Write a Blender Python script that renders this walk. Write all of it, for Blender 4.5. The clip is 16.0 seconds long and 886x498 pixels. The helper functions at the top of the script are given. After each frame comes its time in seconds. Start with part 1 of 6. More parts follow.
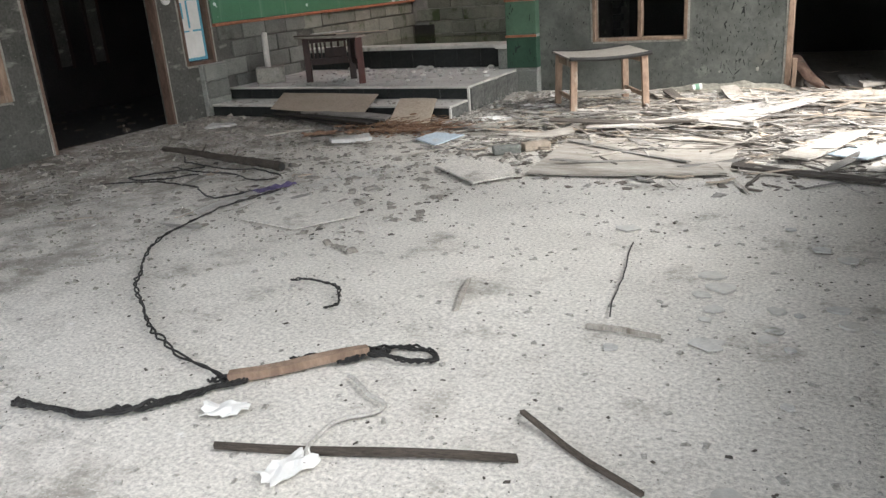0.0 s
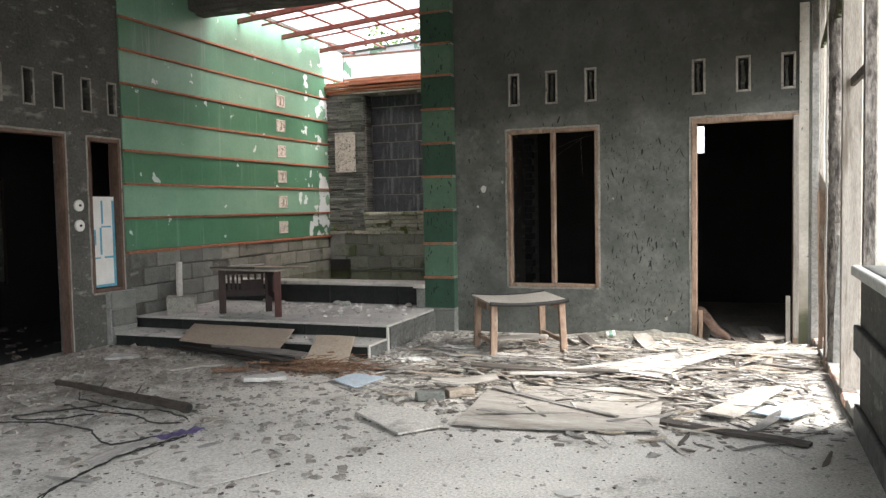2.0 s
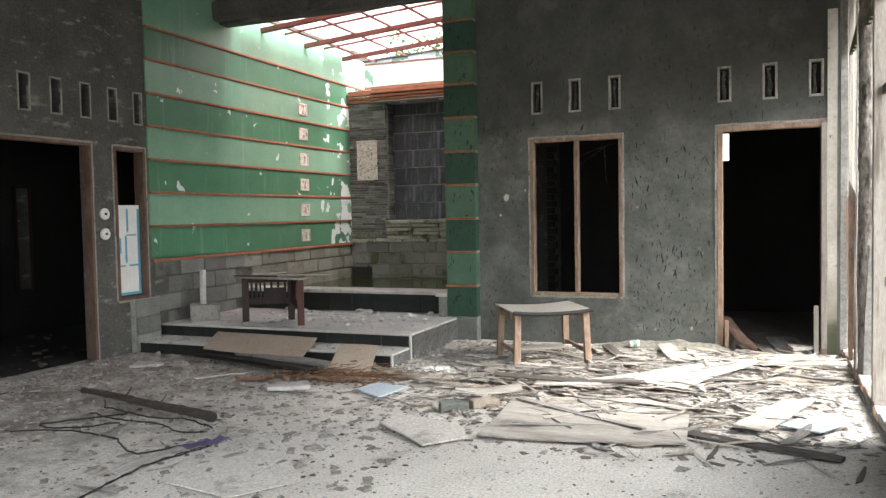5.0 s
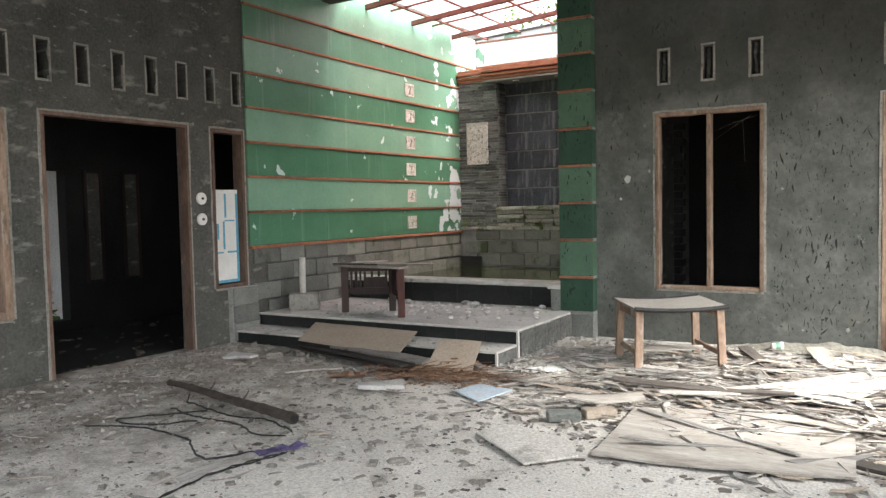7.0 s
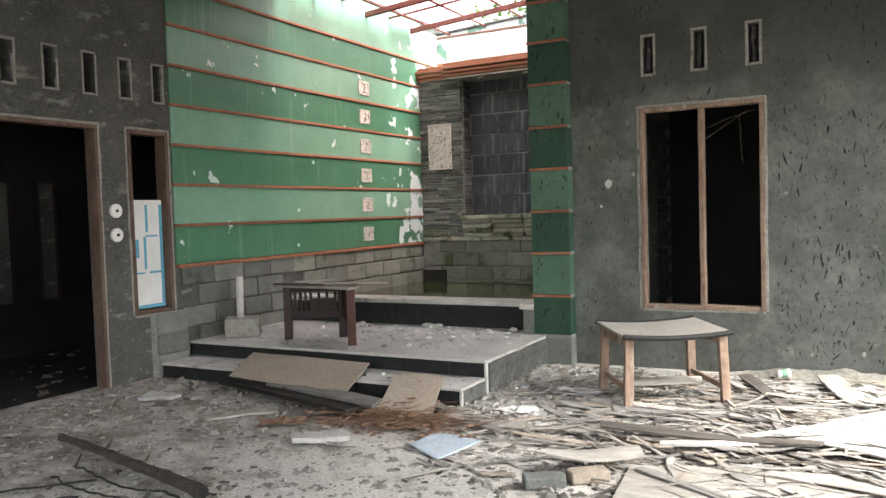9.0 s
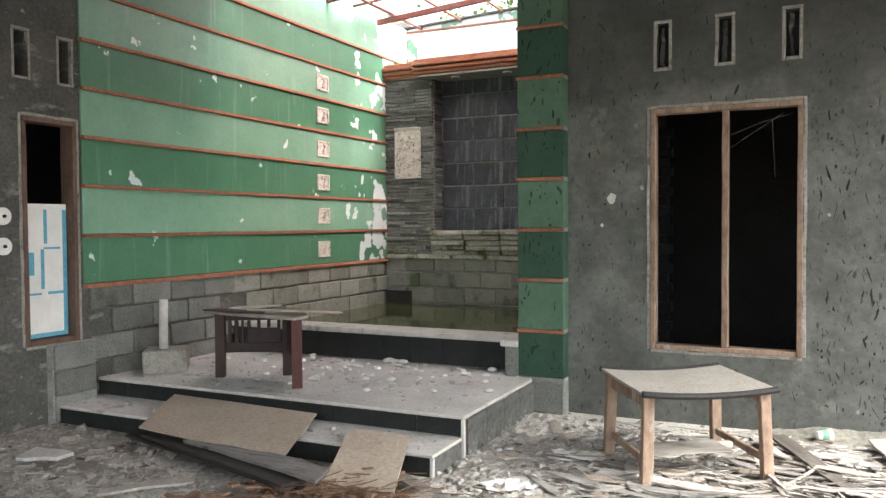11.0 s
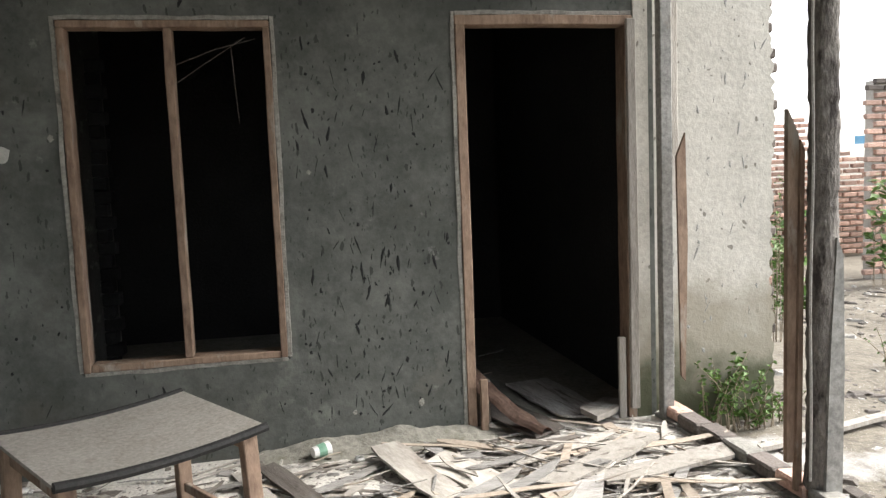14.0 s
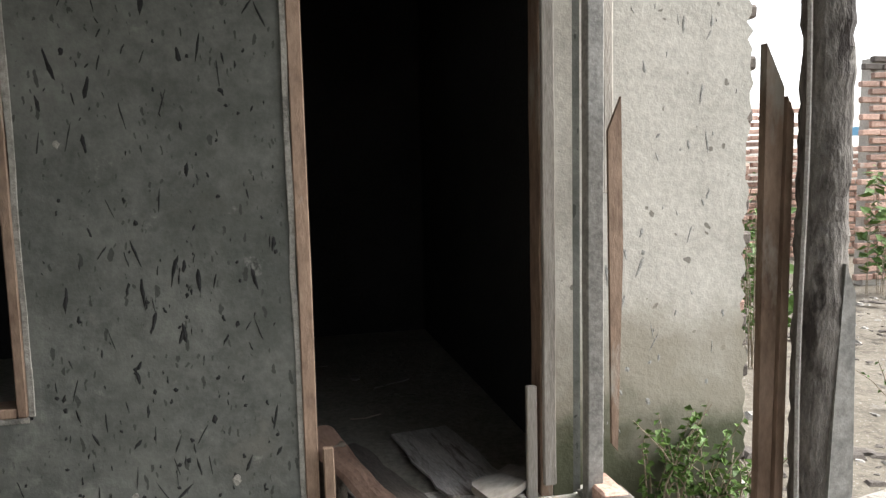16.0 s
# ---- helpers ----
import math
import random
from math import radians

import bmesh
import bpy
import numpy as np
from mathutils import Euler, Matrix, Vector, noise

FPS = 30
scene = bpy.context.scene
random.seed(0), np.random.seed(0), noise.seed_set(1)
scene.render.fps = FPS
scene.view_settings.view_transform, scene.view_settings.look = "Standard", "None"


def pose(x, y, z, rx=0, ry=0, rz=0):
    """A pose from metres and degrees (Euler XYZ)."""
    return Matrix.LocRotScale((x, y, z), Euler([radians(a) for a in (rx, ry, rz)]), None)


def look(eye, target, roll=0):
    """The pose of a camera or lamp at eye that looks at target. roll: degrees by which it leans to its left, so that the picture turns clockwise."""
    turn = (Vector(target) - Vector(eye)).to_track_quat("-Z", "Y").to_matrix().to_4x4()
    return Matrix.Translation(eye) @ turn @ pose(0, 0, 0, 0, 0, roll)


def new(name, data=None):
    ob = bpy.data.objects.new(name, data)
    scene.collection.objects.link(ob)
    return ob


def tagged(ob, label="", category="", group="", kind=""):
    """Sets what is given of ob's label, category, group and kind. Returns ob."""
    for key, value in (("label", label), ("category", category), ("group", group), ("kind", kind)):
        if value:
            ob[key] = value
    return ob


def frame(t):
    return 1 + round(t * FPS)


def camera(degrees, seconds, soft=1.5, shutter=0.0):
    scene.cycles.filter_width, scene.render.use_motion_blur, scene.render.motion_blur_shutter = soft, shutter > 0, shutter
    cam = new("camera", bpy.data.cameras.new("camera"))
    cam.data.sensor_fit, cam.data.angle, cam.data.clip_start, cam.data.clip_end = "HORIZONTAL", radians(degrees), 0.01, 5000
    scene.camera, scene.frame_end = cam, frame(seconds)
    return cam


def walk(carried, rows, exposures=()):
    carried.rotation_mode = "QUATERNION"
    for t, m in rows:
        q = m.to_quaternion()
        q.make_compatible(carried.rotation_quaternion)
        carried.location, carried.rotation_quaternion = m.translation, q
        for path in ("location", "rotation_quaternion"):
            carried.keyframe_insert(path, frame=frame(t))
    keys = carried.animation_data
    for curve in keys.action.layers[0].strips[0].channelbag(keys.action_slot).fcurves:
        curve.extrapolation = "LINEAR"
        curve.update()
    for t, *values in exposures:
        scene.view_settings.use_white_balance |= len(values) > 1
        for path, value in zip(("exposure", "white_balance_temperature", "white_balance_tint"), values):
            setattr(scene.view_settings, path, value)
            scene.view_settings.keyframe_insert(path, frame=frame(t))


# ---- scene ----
cam = camera(58.7, 16.0, soft=1.4)
PATH = [
    (0, (-0.032, 0.364, 1.263), (-0.936, 2.024, 0.611), -4.4),
    (0.5, (-0.166, 0.405, 1.347), (-1.013, 2.188, 1.022), -3.7),
    (1, (-0.224, 0.454, 1.36), (-1.022, 2.281, 1.195), -3.6),
    (1.5, (-0.228, 0.467, 1.374), (-0.971, 2.32, 1.255), -2.2),
    (2, (-0.244, 0.48, 1.368), (-0.948, 2.349, 1.261), -1.1),
    (2.5, (-0.244, 0.469, 1.372), (-0.929, 2.345, 1.266), -0.8),
    (3, (-0.266, 0.472, 1.372), (-0.952, 2.348, 1.269), -0.7),
    (5.3, (-0.292, 0.498, 1.389), (-1.074, 2.337, 1.305), -1.3),
    (5.5, (-0.305, 0.527, 1.383), (-1.124, 2.35, 1.3), -1.4),
    (6, (-0.341, 0.699, 1.358), (-1.252, 2.478, 1.293), -2.0),
    (6.5, (-0.402, 0.965, 1.352), (-1.407, 2.692, 1.267), -1.9),
    (7, (-0.49, 1.159, 1.322), (-1.508, 2.877, 1.215), -1.2),
    (7.5, (-0.656, 1.418, 1.355), (-1.66, 3.144, 1.253), -1.2),
    (8, (-0.725, 1.632, 1.346), (-1.719, 3.364, 1.241), -1.3),
    (8.2, (-0.729, 1.709, 1.346), (-1.722, 3.442, 1.249), -1.7),
    (10.3, (-1.356, 2.751, 1.364), (-2.223, 4.552, 1.282), -0.7),
    (10.5, (-1.394, 2.853, 1.371), (-2.255, 4.656, 1.301), -0.6),
    (11, (-1.505, 3.089, 1.372), (-2.367, 4.892, 1.311), -0.4),
    (11.5, (-1.686, 3.326, 1.39), (-2.536, 5.136, 1.371), -0.0),
    (11.9, (-1.795, 3.501, 1.38), (-2.581, 5.34, 1.379), -1.3),
    (12, (-1.8, 3.546, 1.378), (-2.557, 5.397, 1.36), -1.5),
    (12.5, (-1.765, 3.829, 1.376), (-2.29, 5.756, 1.28), -2.7),
    (13, (-1.692, 4.04, 1.397), (-1.9, 6.022, 1.237), -1.6),
    (13.2, (-1.672, 4.136, 1.389), (-1.761, 6.128, 1.233), -1.0),
    (13.3, (-1.668, 4.199, 1.386), (-1.687, 6.193, 1.245), -0.5),
    (13.5, (-1.676, 4.346, 1.386), (-1.56, 6.336, 1.215), -1.3),
    (13.6, (-1.683, 4.409, 1.39), (-1.489, 6.392, 1.211), -1.1),
    (13.7, (-1.68, 4.49, 1.396), (-1.424, 6.466, 1.225), -1.2),
    (14, (-1.602, 4.658, 1.403), (-1.202, 6.608, 1.205), -2.2),
    (14.3, (-1.454, 4.821, 1.372), (-1.003, 6.762, 1.194), -1.7),
    (14.5, (-1.393, 4.953, 1.357), (-0.912, 6.885, 1.174), -1.6),
    (15, (-1.183, 5.183, 1.349), (-0.758, 7.126, 1.14), -0.1),
    (15.5, (-0.99, 5.53, 1.328), (-0.547, 7.468, 1.111), -0.2),
    (16, (-0.78, 5.784, 1.347), (-0.348, 7.723, 1.117), -1.3),
]

EXPOSURES = [(0.0, 2.85), (0.7, 3.1), (1.5, 2.97), (3.0, 2.93), (5.5, 3.15), (8.0, 3.2), (11.0, 3.4), (12.5, 3.25), (13.5, 2.65), (14.0, 2.4), (14.5, 2.25), (16.0, 2.25)]
walk(cam, [(t, look(eye, target, roll)) for t, eye, target, roll in PATH], EXPOSURES)

# ---- daylight: a bright overcast sky ----
world = bpy.data.worlds.new("overcast")
scene.world = world
world.use_nodes = True
wn, wl = world.node_tree.nodes, world.node_tree.links
sky = wn.new("ShaderNodeTexSky")
sky.sky_type, sky.sun_disc = "NISHITA", False
sky.sun_elevation, sky.sun_rotation = radians(45), radians(92)
sky.dust_density, sky.air_density = 2.0, 1.0
soften = wn.new("ShaderNodeHueSaturation")
soften.inputs["Saturation"].default_value = 0.3
wl.new(sky.outputs["Color"], soften.inputs["Color"])
wl.new(soften.outputs["Color"], wn["Background"].inputs["Color"])
wn["Background"].inputs["Strength"].default_value = 0.11
sun = new("sun", bpy.data.lights.new("sun", "SUN"))
sun.data.energy, sun.data.angle, sun.data.color = 1.5, radians(34), (1.0, 0.98, 0.95)
sun.matrix_world = look((8, -0.3, 8), (0, 0, 0))


# ---- materials ----
def surface(name, dark, light, scale=6.0, rough=0.85, bump=0.3, fine=60.0, metal=0.0, stretch=(1, 1, 1), stain=None,
            stain_at=0.62, stain_scale=1.3, vary=0.0, spec=0.3, fine_mix=0.35, extra=None, stain_soft=0.1):
    """A weathered surface: broad mottling, fine grain, optional stains, and relief."""
    m = bpy.data.materials.new(name)
    m.use_nodes = True
    n, l = m.node_tree.nodes, m.node_tree.links
    p = n["Principled BSDF"]
    co = n.new("ShaderNodeTexCoord")
    mp = n.new("ShaderNodeMapping")
    mp.inputs["Scale"].default_value = stretch
    l.new(co.outputs["Object"], mp.inputs["Vector"])
    vec = mp.outputs["Vector"]
    info = n.new("ShaderNodeObjectInfo")
    if vary:
        shift = n.new("ShaderNodeVectorMath")
        shift.operation = "MULTIPLY_ADD"
        l.new(info.outputs["Random"], shift.inputs[0])
        shift.inputs[1].default_value = (17, 31, 23)
        l.new(vec, shift.inputs[2])
        vec = shift.outputs[0]

    def noise_of(s, detail=6, r=0.6):
        t = n.new("ShaderNodeTexNoise")
        t.inputs["Scale"].default_value, t.inputs["Detail"].default_value, t.inputs["Roughness"].default_value = s, detail, r
        l.new(vec, t.inputs["Vector"])
        return t.outputs["Fac"]

    def mix(fac, a, b, kind="MIX"):
        x = n.new("ShaderNodeMix")
        x.data_type, x.blend_type = "RGBA", kind
        for sock, v in ((x.inputs["Factor"], fac), (x.inputs["A"], a), (x.inputs["B"], b)):
            if hasattr(v, "is_output"):
                l.new(v, sock)
            elif isinstance(v, (int, float)):
                sock.default_value = v
            else:
                sock.default_value = (*v, 1)
        return x.outputs["Result"]

    def ramp(v, a, b):
        r = n.new("ShaderNodeMapRange")
        r.inputs["From Min"].default_value, r.inputs["From Max"].default_value = a, b
        l.new(v, r.inputs["Value"])
        return r.outputs["Result"]

    broad, grain = noise_of(scale), noise_of(fine, 4, 0.7)
    col = mix(ramp(broad, 0.3, 0.7), dark, light)
    col = mix(fine_mix, col, mix(ramp(grain, 0.35, 0.65), [c * 0.45 for c in dark], [min(1, c * 1.25) for c in light]))
    if stain:
        col = mix(ramp(noise_of(stain_scale, 8, 0.65), stain_at, stain_at + stain_soft), col, stain)
    if vary:
        v = n.new("ShaderNodeHueSaturation")
        l.new(col, v.inputs["Color"])
        r = n.new("ShaderNodeMapRange")
        r.inputs["To Min"].default_value, r.inputs["To Max"].default_value = 1 - vary, 1 + vary
        l.new(info.outputs["Random"], r.inputs["Value"])
        l.new(r.outputs["Result"], v.inputs["Value"])
        col = v.outputs["Color"]
    if extra:
        col = extra(n, l, co, col, mix, ramp)
    l.new(col, p.inputs["Base Color"])
    p.inputs["Roughness"].default_value, p.inputs["Metallic"].default_value = rough, metal
    p.inputs["Specular IOR Level"].default_value = spec
    if bump:
        b = n.new("ShaderNodeBump")
        b.inputs["Strength"].default_value, b.inputs["Distance"].default_value = bump, 0.012
        s = n.new("ShaderNodeMath")
        s.operation = "ADD"
        l.new(broad, s.inputs[0]), l.new(grain, s.inputs[1])
        l.new(s.outputs[0], b.inputs["Height"])
        l.new(b.outputs["Normal"], p.inputs["Normal"])
    return m


def flecks(n, l, co, col, mix, ramp, scale=(9, 9, 4.2), size=0.2, tone=(0.012, 0.014, 0.012), lean=0.25):
    """Short dark drips and nicks scattered over plaster."""
    warp = n.new("ShaderNodeTexNoise")
    warp.inputs["Scale"].default_value = 3.5
    l.new(co.outputs["Object"], warp.inputs["Vector"])
    add = n.new("ShaderNodeVectorMath")
    add.operation = "MULTIPLY_ADD"
    l.new(warp.outputs["Color"], add.inputs[0])
    add.inputs[1].default_value = (lean, 0, 0.06)
    rag, rough_in = n.new("ShaderNodeTexNoise"), n.new("ShaderNodeVectorMath")
    rag.inputs["Scale"].default_value, rag.inputs["Detail"].default_value = 38, 4
    l.new(co.outputs["Object"], rag.inputs["Vector"])
    rough_in.operation = "MULTIPLY_ADD"
    l.new(rag.outputs["Color"], rough_in.inputs[0])
    rough_in.inputs[1].default_value = (0.022, 0.022, 0.022)
    l.new(co.outputs["Object"], rough_in.inputs[2])
    l.new(rough_in.outputs[0], add.inputs[2])
    mp = n.new("ShaderNodeMapping")
    mp.inputs["Scale"].default_value = scale
    l.new(add.outputs[0], mp.inputs["Vector"])
    v = n.new("ShaderNodeTexVoronoi")
    v.inputs["Scale"].default_value = 1.0
    l.new(mp.outputs["Vector"], v.inputs["Vector"])
    tw = n.new("ShaderNodeSeparateColor")
    l.new(v.outputs["Color"], tw.inputs["Color"])
    lim = n.new("ShaderNodeMath")
    lim.operation = "MULTIPLY_ADD"
    l.new(tw.outputs["Red"], lim.inputs[0])
    lim.inputs[1].default_value, lim.inputs[2].default_value = size * 1.5, -size * 0.5
    less = n.new("ShaderNodeMath")
    less.operation = "LESS_THAN"
    l.new(v.outputs["Distance"], less.inputs[0]), l.new(lim.outputs[0], less.inputs[1])
    half = n.new("ShaderNodeMath")
    half.operation = "MULTIPLY"
    l.new(less.outputs[0], half.inputs[0])
    half.inputs[1].default_value = 0.75
    return mix(half.outputs[0], col, tone)


def nicked(n, l, co, col, mix, ramp):
    col = flecks(n, l, co, col, mix, ramp, (30, 30, 9), 0.26, (0.03, 0.032, 0.028), 0.12)
    col = flecks(n, l, co, col, mix, ramp, (52, 52, 17), 0.26, (0.04, 0.043, 0.038), 0.1)
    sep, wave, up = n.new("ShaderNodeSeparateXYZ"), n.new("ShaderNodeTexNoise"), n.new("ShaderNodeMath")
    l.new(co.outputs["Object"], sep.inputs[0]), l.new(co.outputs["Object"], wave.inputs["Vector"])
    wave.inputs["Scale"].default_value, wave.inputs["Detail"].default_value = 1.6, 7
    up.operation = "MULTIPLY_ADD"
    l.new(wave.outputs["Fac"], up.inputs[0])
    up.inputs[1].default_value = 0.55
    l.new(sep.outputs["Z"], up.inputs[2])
    for scale, lo, hi, tone in ((2.6, 0.6, 0.72, (0.21, 0.212, 0.188)), (1.3, 0.55, 0.72, (0.058, 0.056, 0.045)), (6.5, 0.64, 0.72, (0.19, 0.19, 0.17))):
        t = n.new("ShaderNodeTexNoise")
        t.inputs["Scale"].default_value, t.inputs["Detail"].default_value, t.inputs["Roughness"].default_value = scale, 10, 0.68
        l.new(co.outputs["Object"], t.inputs["Vector"])
        col = mix(ramp(t.outputs["Fac"], lo, hi), col, tone)
    # darker above the height of the door head, with a wavy edge
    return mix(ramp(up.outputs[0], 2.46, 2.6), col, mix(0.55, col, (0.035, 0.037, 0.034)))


def smeared(n, l, co, col, mix, ramp):
    """Trowel smears and pale scuffs on rough plaster."""
    mp = n.new("ShaderNodeMapping")
    mp.inputs["Scale"].default_value = (1, 2.2, 5.5)
    mp.inputs["Rotation"].default_value = (0.5, 0, 0)
    l.new(co.outputs["Object"], mp.inputs["Vector"])
    for scale, lo, hi, tone in ((1.7, 0.57, 0.68, (0.2, 0.198, 0.175)), (4.5, 0.64, 0.7, (0.27, 0.265, 0.24)), (3.1, 0.62, 0.75, (0.035, 0.035, 0.03))):
        t = n.new("ShaderNodeTexNoise")
        t.inputs["Scale"].default_value, t.inputs["Detail"].default_value, t.inputs["Roughness"].default_value = scale, 8, 0.62
        l.new(mp.outputs["Vector"], t.inputs["Vector"])
        col = mix(ramp(t.outputs["Fac"], lo, hi), col, tone)
    return col


def streaked(n, l, co, col, mix, ramp):
    """Lime streaks run down damp stone."""
    mp = n.new("ShaderNodeMapping")
    mp.inputs["Scale"].default_value = (11, 11, 1.6)
    l.new(co.outputs["Object"], mp.inputs["Vector"])
    t = n.new("ShaderNodeTexNoise")
    t.inputs["Scale"].default_value, t.inputs["Detail"].default_value, t.inputs["Roughness"].default_value = 1.0, 8, 0.7
    l.new(mp.outputs["Vector"], t.inputs["Vector"])
    return mix(ramp(t.outputs["Fac"], 0.52, 0.78), col, (0.3, 0.31, 0.32))


def trodden(n, l, co, col, mix, ramp):
    """Brown dirt trodden into the concrete, thickest along the side wall, and bare pale scrapes."""
    sep = n.new("ShaderNodeSeparateXYZ")
    l.new(co.outputs["Object"], sep.inputs[0])
    near_wall = ramp(sep.outputs["X"], -2.6, -5.4)
    t = n.new("ShaderNodeTexNoise")
    t.inputs["Scale"].default_value, t.inputs["Detail"].default_value, t.inputs["Roughness"].default_value = 2.3, 10, 0.72
    l.new(co.outputs["Object"], t.inputs["Vector"])
    a = n.new("ShaderNodeMath")
    a.operation = "MULTIPLY_ADD"
    l.new(near_wall, a.inputs[0])
    a.inputs[1].default_value = 0.2
    l.new(t.outputs["Fac"], a.inputs[2])
    col = mix(ramp(a.outputs[0], 0.56, 0.76), col, (0.185, 0.163, 0.133))
    d = n.new("ShaderNodeTexNoise")
    d.inputs["Scale"].default_value, d.inputs["Detail"].default_value, d.inputs["Roughness"].default_value = 1.15, 11, 0.7
    l.new(co.outputs["Object"], d.inputs["Vector"])
    col = mix(ramp(d.outputs["Fac"], 0.56, 0.74), col, (0.22, 0.2, 0.17))
    u = n.new("ShaderNodeTexNoise")
    u.inputs["Scale"].default_value, u.inputs["Detail"].default_value, u.inputs["Roughness"].default_value = 7.5, 9, 0.75
    l.new(co.outputs["Object"], u.inputs["Vector"])
    col = mix(ramp(u.outputs["Fac"], 0.62, 0.7), col, (0.7, 0.68, 0.64))
    return speckled(n, l, co, col, mix, ramp)


def speckled(n, l, co, col, mix, ramp):
    col = flecks(n, l, co, col, mix, ramp, (60, 60, 60), 0.15, (0.1, 0.092, 0.078), 0.3)
    return flecks(n, l, co, col, mix, ramp, (95, 95, 95), 0.24, (0.62, 0.6, 0.56), 0.3)


def peeled(n, l, co, col, mix, ramp):
    """White undercoat where paint has flaked off, most of it at the damp end of the wall."""
    sep = n.new("ShaderNodeSeparateXYZ")
    l.new(co.outputs["Object"], sep.inputs[0])
    damp = ramp(sep.outputs["Y"], 10.4, 12.2)
    t = n.new("ShaderNodeTexNoise")
    t.inputs["Scale"].default_value, t.inputs["Detail"].default_value = 4.5, 9
    l.new(co.outputs["Object"], t.inputs["Vector"])
    s = n.new("ShaderNodeMath")
    s.operation = "MULTIPLY_ADD"
    l.new(damp, s.inputs[0])
    s.inputs[1].default_value = 0.24
    l.new(t.outputs["Fac"], s.inputs[2])
    low = ramp(sep.outputs["Z"], 2.2, 0.9)
    s2 = n.new("ShaderNodeMath")
    s2.operation = "MULTIPLY"
    l.new(low, s2.inputs[0]), l.new(ramp(sep.outputs["Y"], 10.7, 11.5), s2.inputs[1])
    s3 = n.new("ShaderNodeMath")
    s3.operation = "MULTIPLY_ADD"
    l.new(s2.outputs[0], s3.inputs[0])
    s3.inputs[1].default_value = 0.16
    l.new(s.outputs[0], s3.inputs[2])
    col = mix(ramp(s3.outputs[0], 0.69, 0.702), col, (0.62, 0.68, 0.68))
    mp = n.new("ShaderNodeMapping")
    mp.inputs["Scale"].default_value = (5, 5, 0.35)
    l.new(co.outputs["Object"], mp.inputs["Vector"])
    u = n.new("ShaderNodeTexNoise")
    u.inputs["Scale"].default_value, u.inputs["Detail"].default_value = 2.5, 6
    l.new(mp.outputs["Vector"], u.inputs["Vector"])
    return mix(ramp(u.outputs["Fac"], 0.6, 1.3), col, (0.45, 0.55, 0.48))


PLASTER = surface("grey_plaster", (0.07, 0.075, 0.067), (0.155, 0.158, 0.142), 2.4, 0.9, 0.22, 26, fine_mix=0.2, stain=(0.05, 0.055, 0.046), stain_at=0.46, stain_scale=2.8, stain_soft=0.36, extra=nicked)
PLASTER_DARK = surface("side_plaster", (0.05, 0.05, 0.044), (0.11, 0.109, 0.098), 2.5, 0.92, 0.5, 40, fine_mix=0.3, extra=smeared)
def splashed(n, l, co, col, mix, ramp):
    """Pits, and a mossy tide mark with a ragged edge low on the wall."""
    col = flecks(n, l, co, col, mix, ramp, (16, 16, 13), 0.2, (0.12, 0.11, 0.09))
    sep, t, a = n.new("ShaderNodeSeparateXYZ"), n.new("ShaderNodeTexNoise"), n.new("ShaderNodeMath")
    l.new(co.outputs["Object"], sep.inputs[0]), l.new(co.outputs["Object"], t.inputs["Vector"])
    t.inputs["Scale"].default_value, t.inputs["Detail"].default_value = 4.0, 9
    a.operation = "MULTIPLY_ADD"
    l.new(t.outputs["Fac"], a.inputs[0])
    a.inputs[1].default_value = -0.7
    l.new(sep.outputs["Z"], a.inputs[2])
    col = mix(ramp(a.outputs[0], 0.42, 0.12), col, (0.3, 0.275, 0.22))
    return mix(ramp(a.outputs[0], 0.02, -0.2), col, (0.085, 0.09, 0.055))


RENDER_OUT = surface("rough_render", (0.41, 0.39, 0.342), (0.58, 0.555, 0.495), 3.0, 0.95, 0.35, 30, fine_mix=0.2, stain=(0.28, 0.27, 0.23), stain_at=0.6, extra=splashed)
CONCRETE = surface("dusty_concrete", (0.46, 0.437, 0.392), (0.68, 0.645, 0.585), 2.1, 0.95, 0.55, 64, fine_mix=0.5, extra=trodden)
SLAB = surface("platform_cement", (0.38, 0.372, 0.352), (0.56, 0.55, 0.52), 2.6, 0.9, 0.3, 40, fine_mix=0.25, stain=(0.19, 0.175, 0.155), stain_at=0.58, stain_scale=3.6, stain_soft=0.16)
EDGE = surface("pale_edge", (0.4, 0.39, 0.355), (0.58, 0.56, 0.52), 7, 0.8, 0.3, 40, fine_mix=0.15, stain=(0.24, 0.23, 0.2), stain_at=0.58, stain_scale=6)
DARK_TILE = surface("black_tile", (0.012, 0.013, 0.013), (0.032, 0.034, 0.032), 5, 0.6, 0.15, 40, spec=0.15, fine_mix=0.15, stain=(0.09, 0.09, 0.08), stain_at=0.66, stain_scale=3)
MOTTLE = surface("mottled_tile", (0.03, 0.032, 0.03), (0.15, 0.15, 0.14), 6, 0.7, 0.3, 30, stain=(0.3, 0.29, 0.27), stain_at=0.6, stain_scale=4)
BLOCK = surface("concrete_block", (0.105, 0.112, 0.1), (0.21, 0.215, 0.195), 5, 0.95, 0.7, 70, vary=0.25, stain=(0.065, 0.072, 0.055), stain_at=0.58)
BLOCK_WET = surface("damp_block", (0.125, 0.137, 0.112), (0.245, 0.25, 0.215), 5, 0.85, 0.6, 60, vary=0.2, stain=(0.06, 0.078, 0.04), stain_at=0.55, stain_scale=2.5)
MORTAR = surface("mortar", (0.2, 0.2, 0.182), (0.34, 0.335, 0.31), 9, 0.95, 0.6, 60)
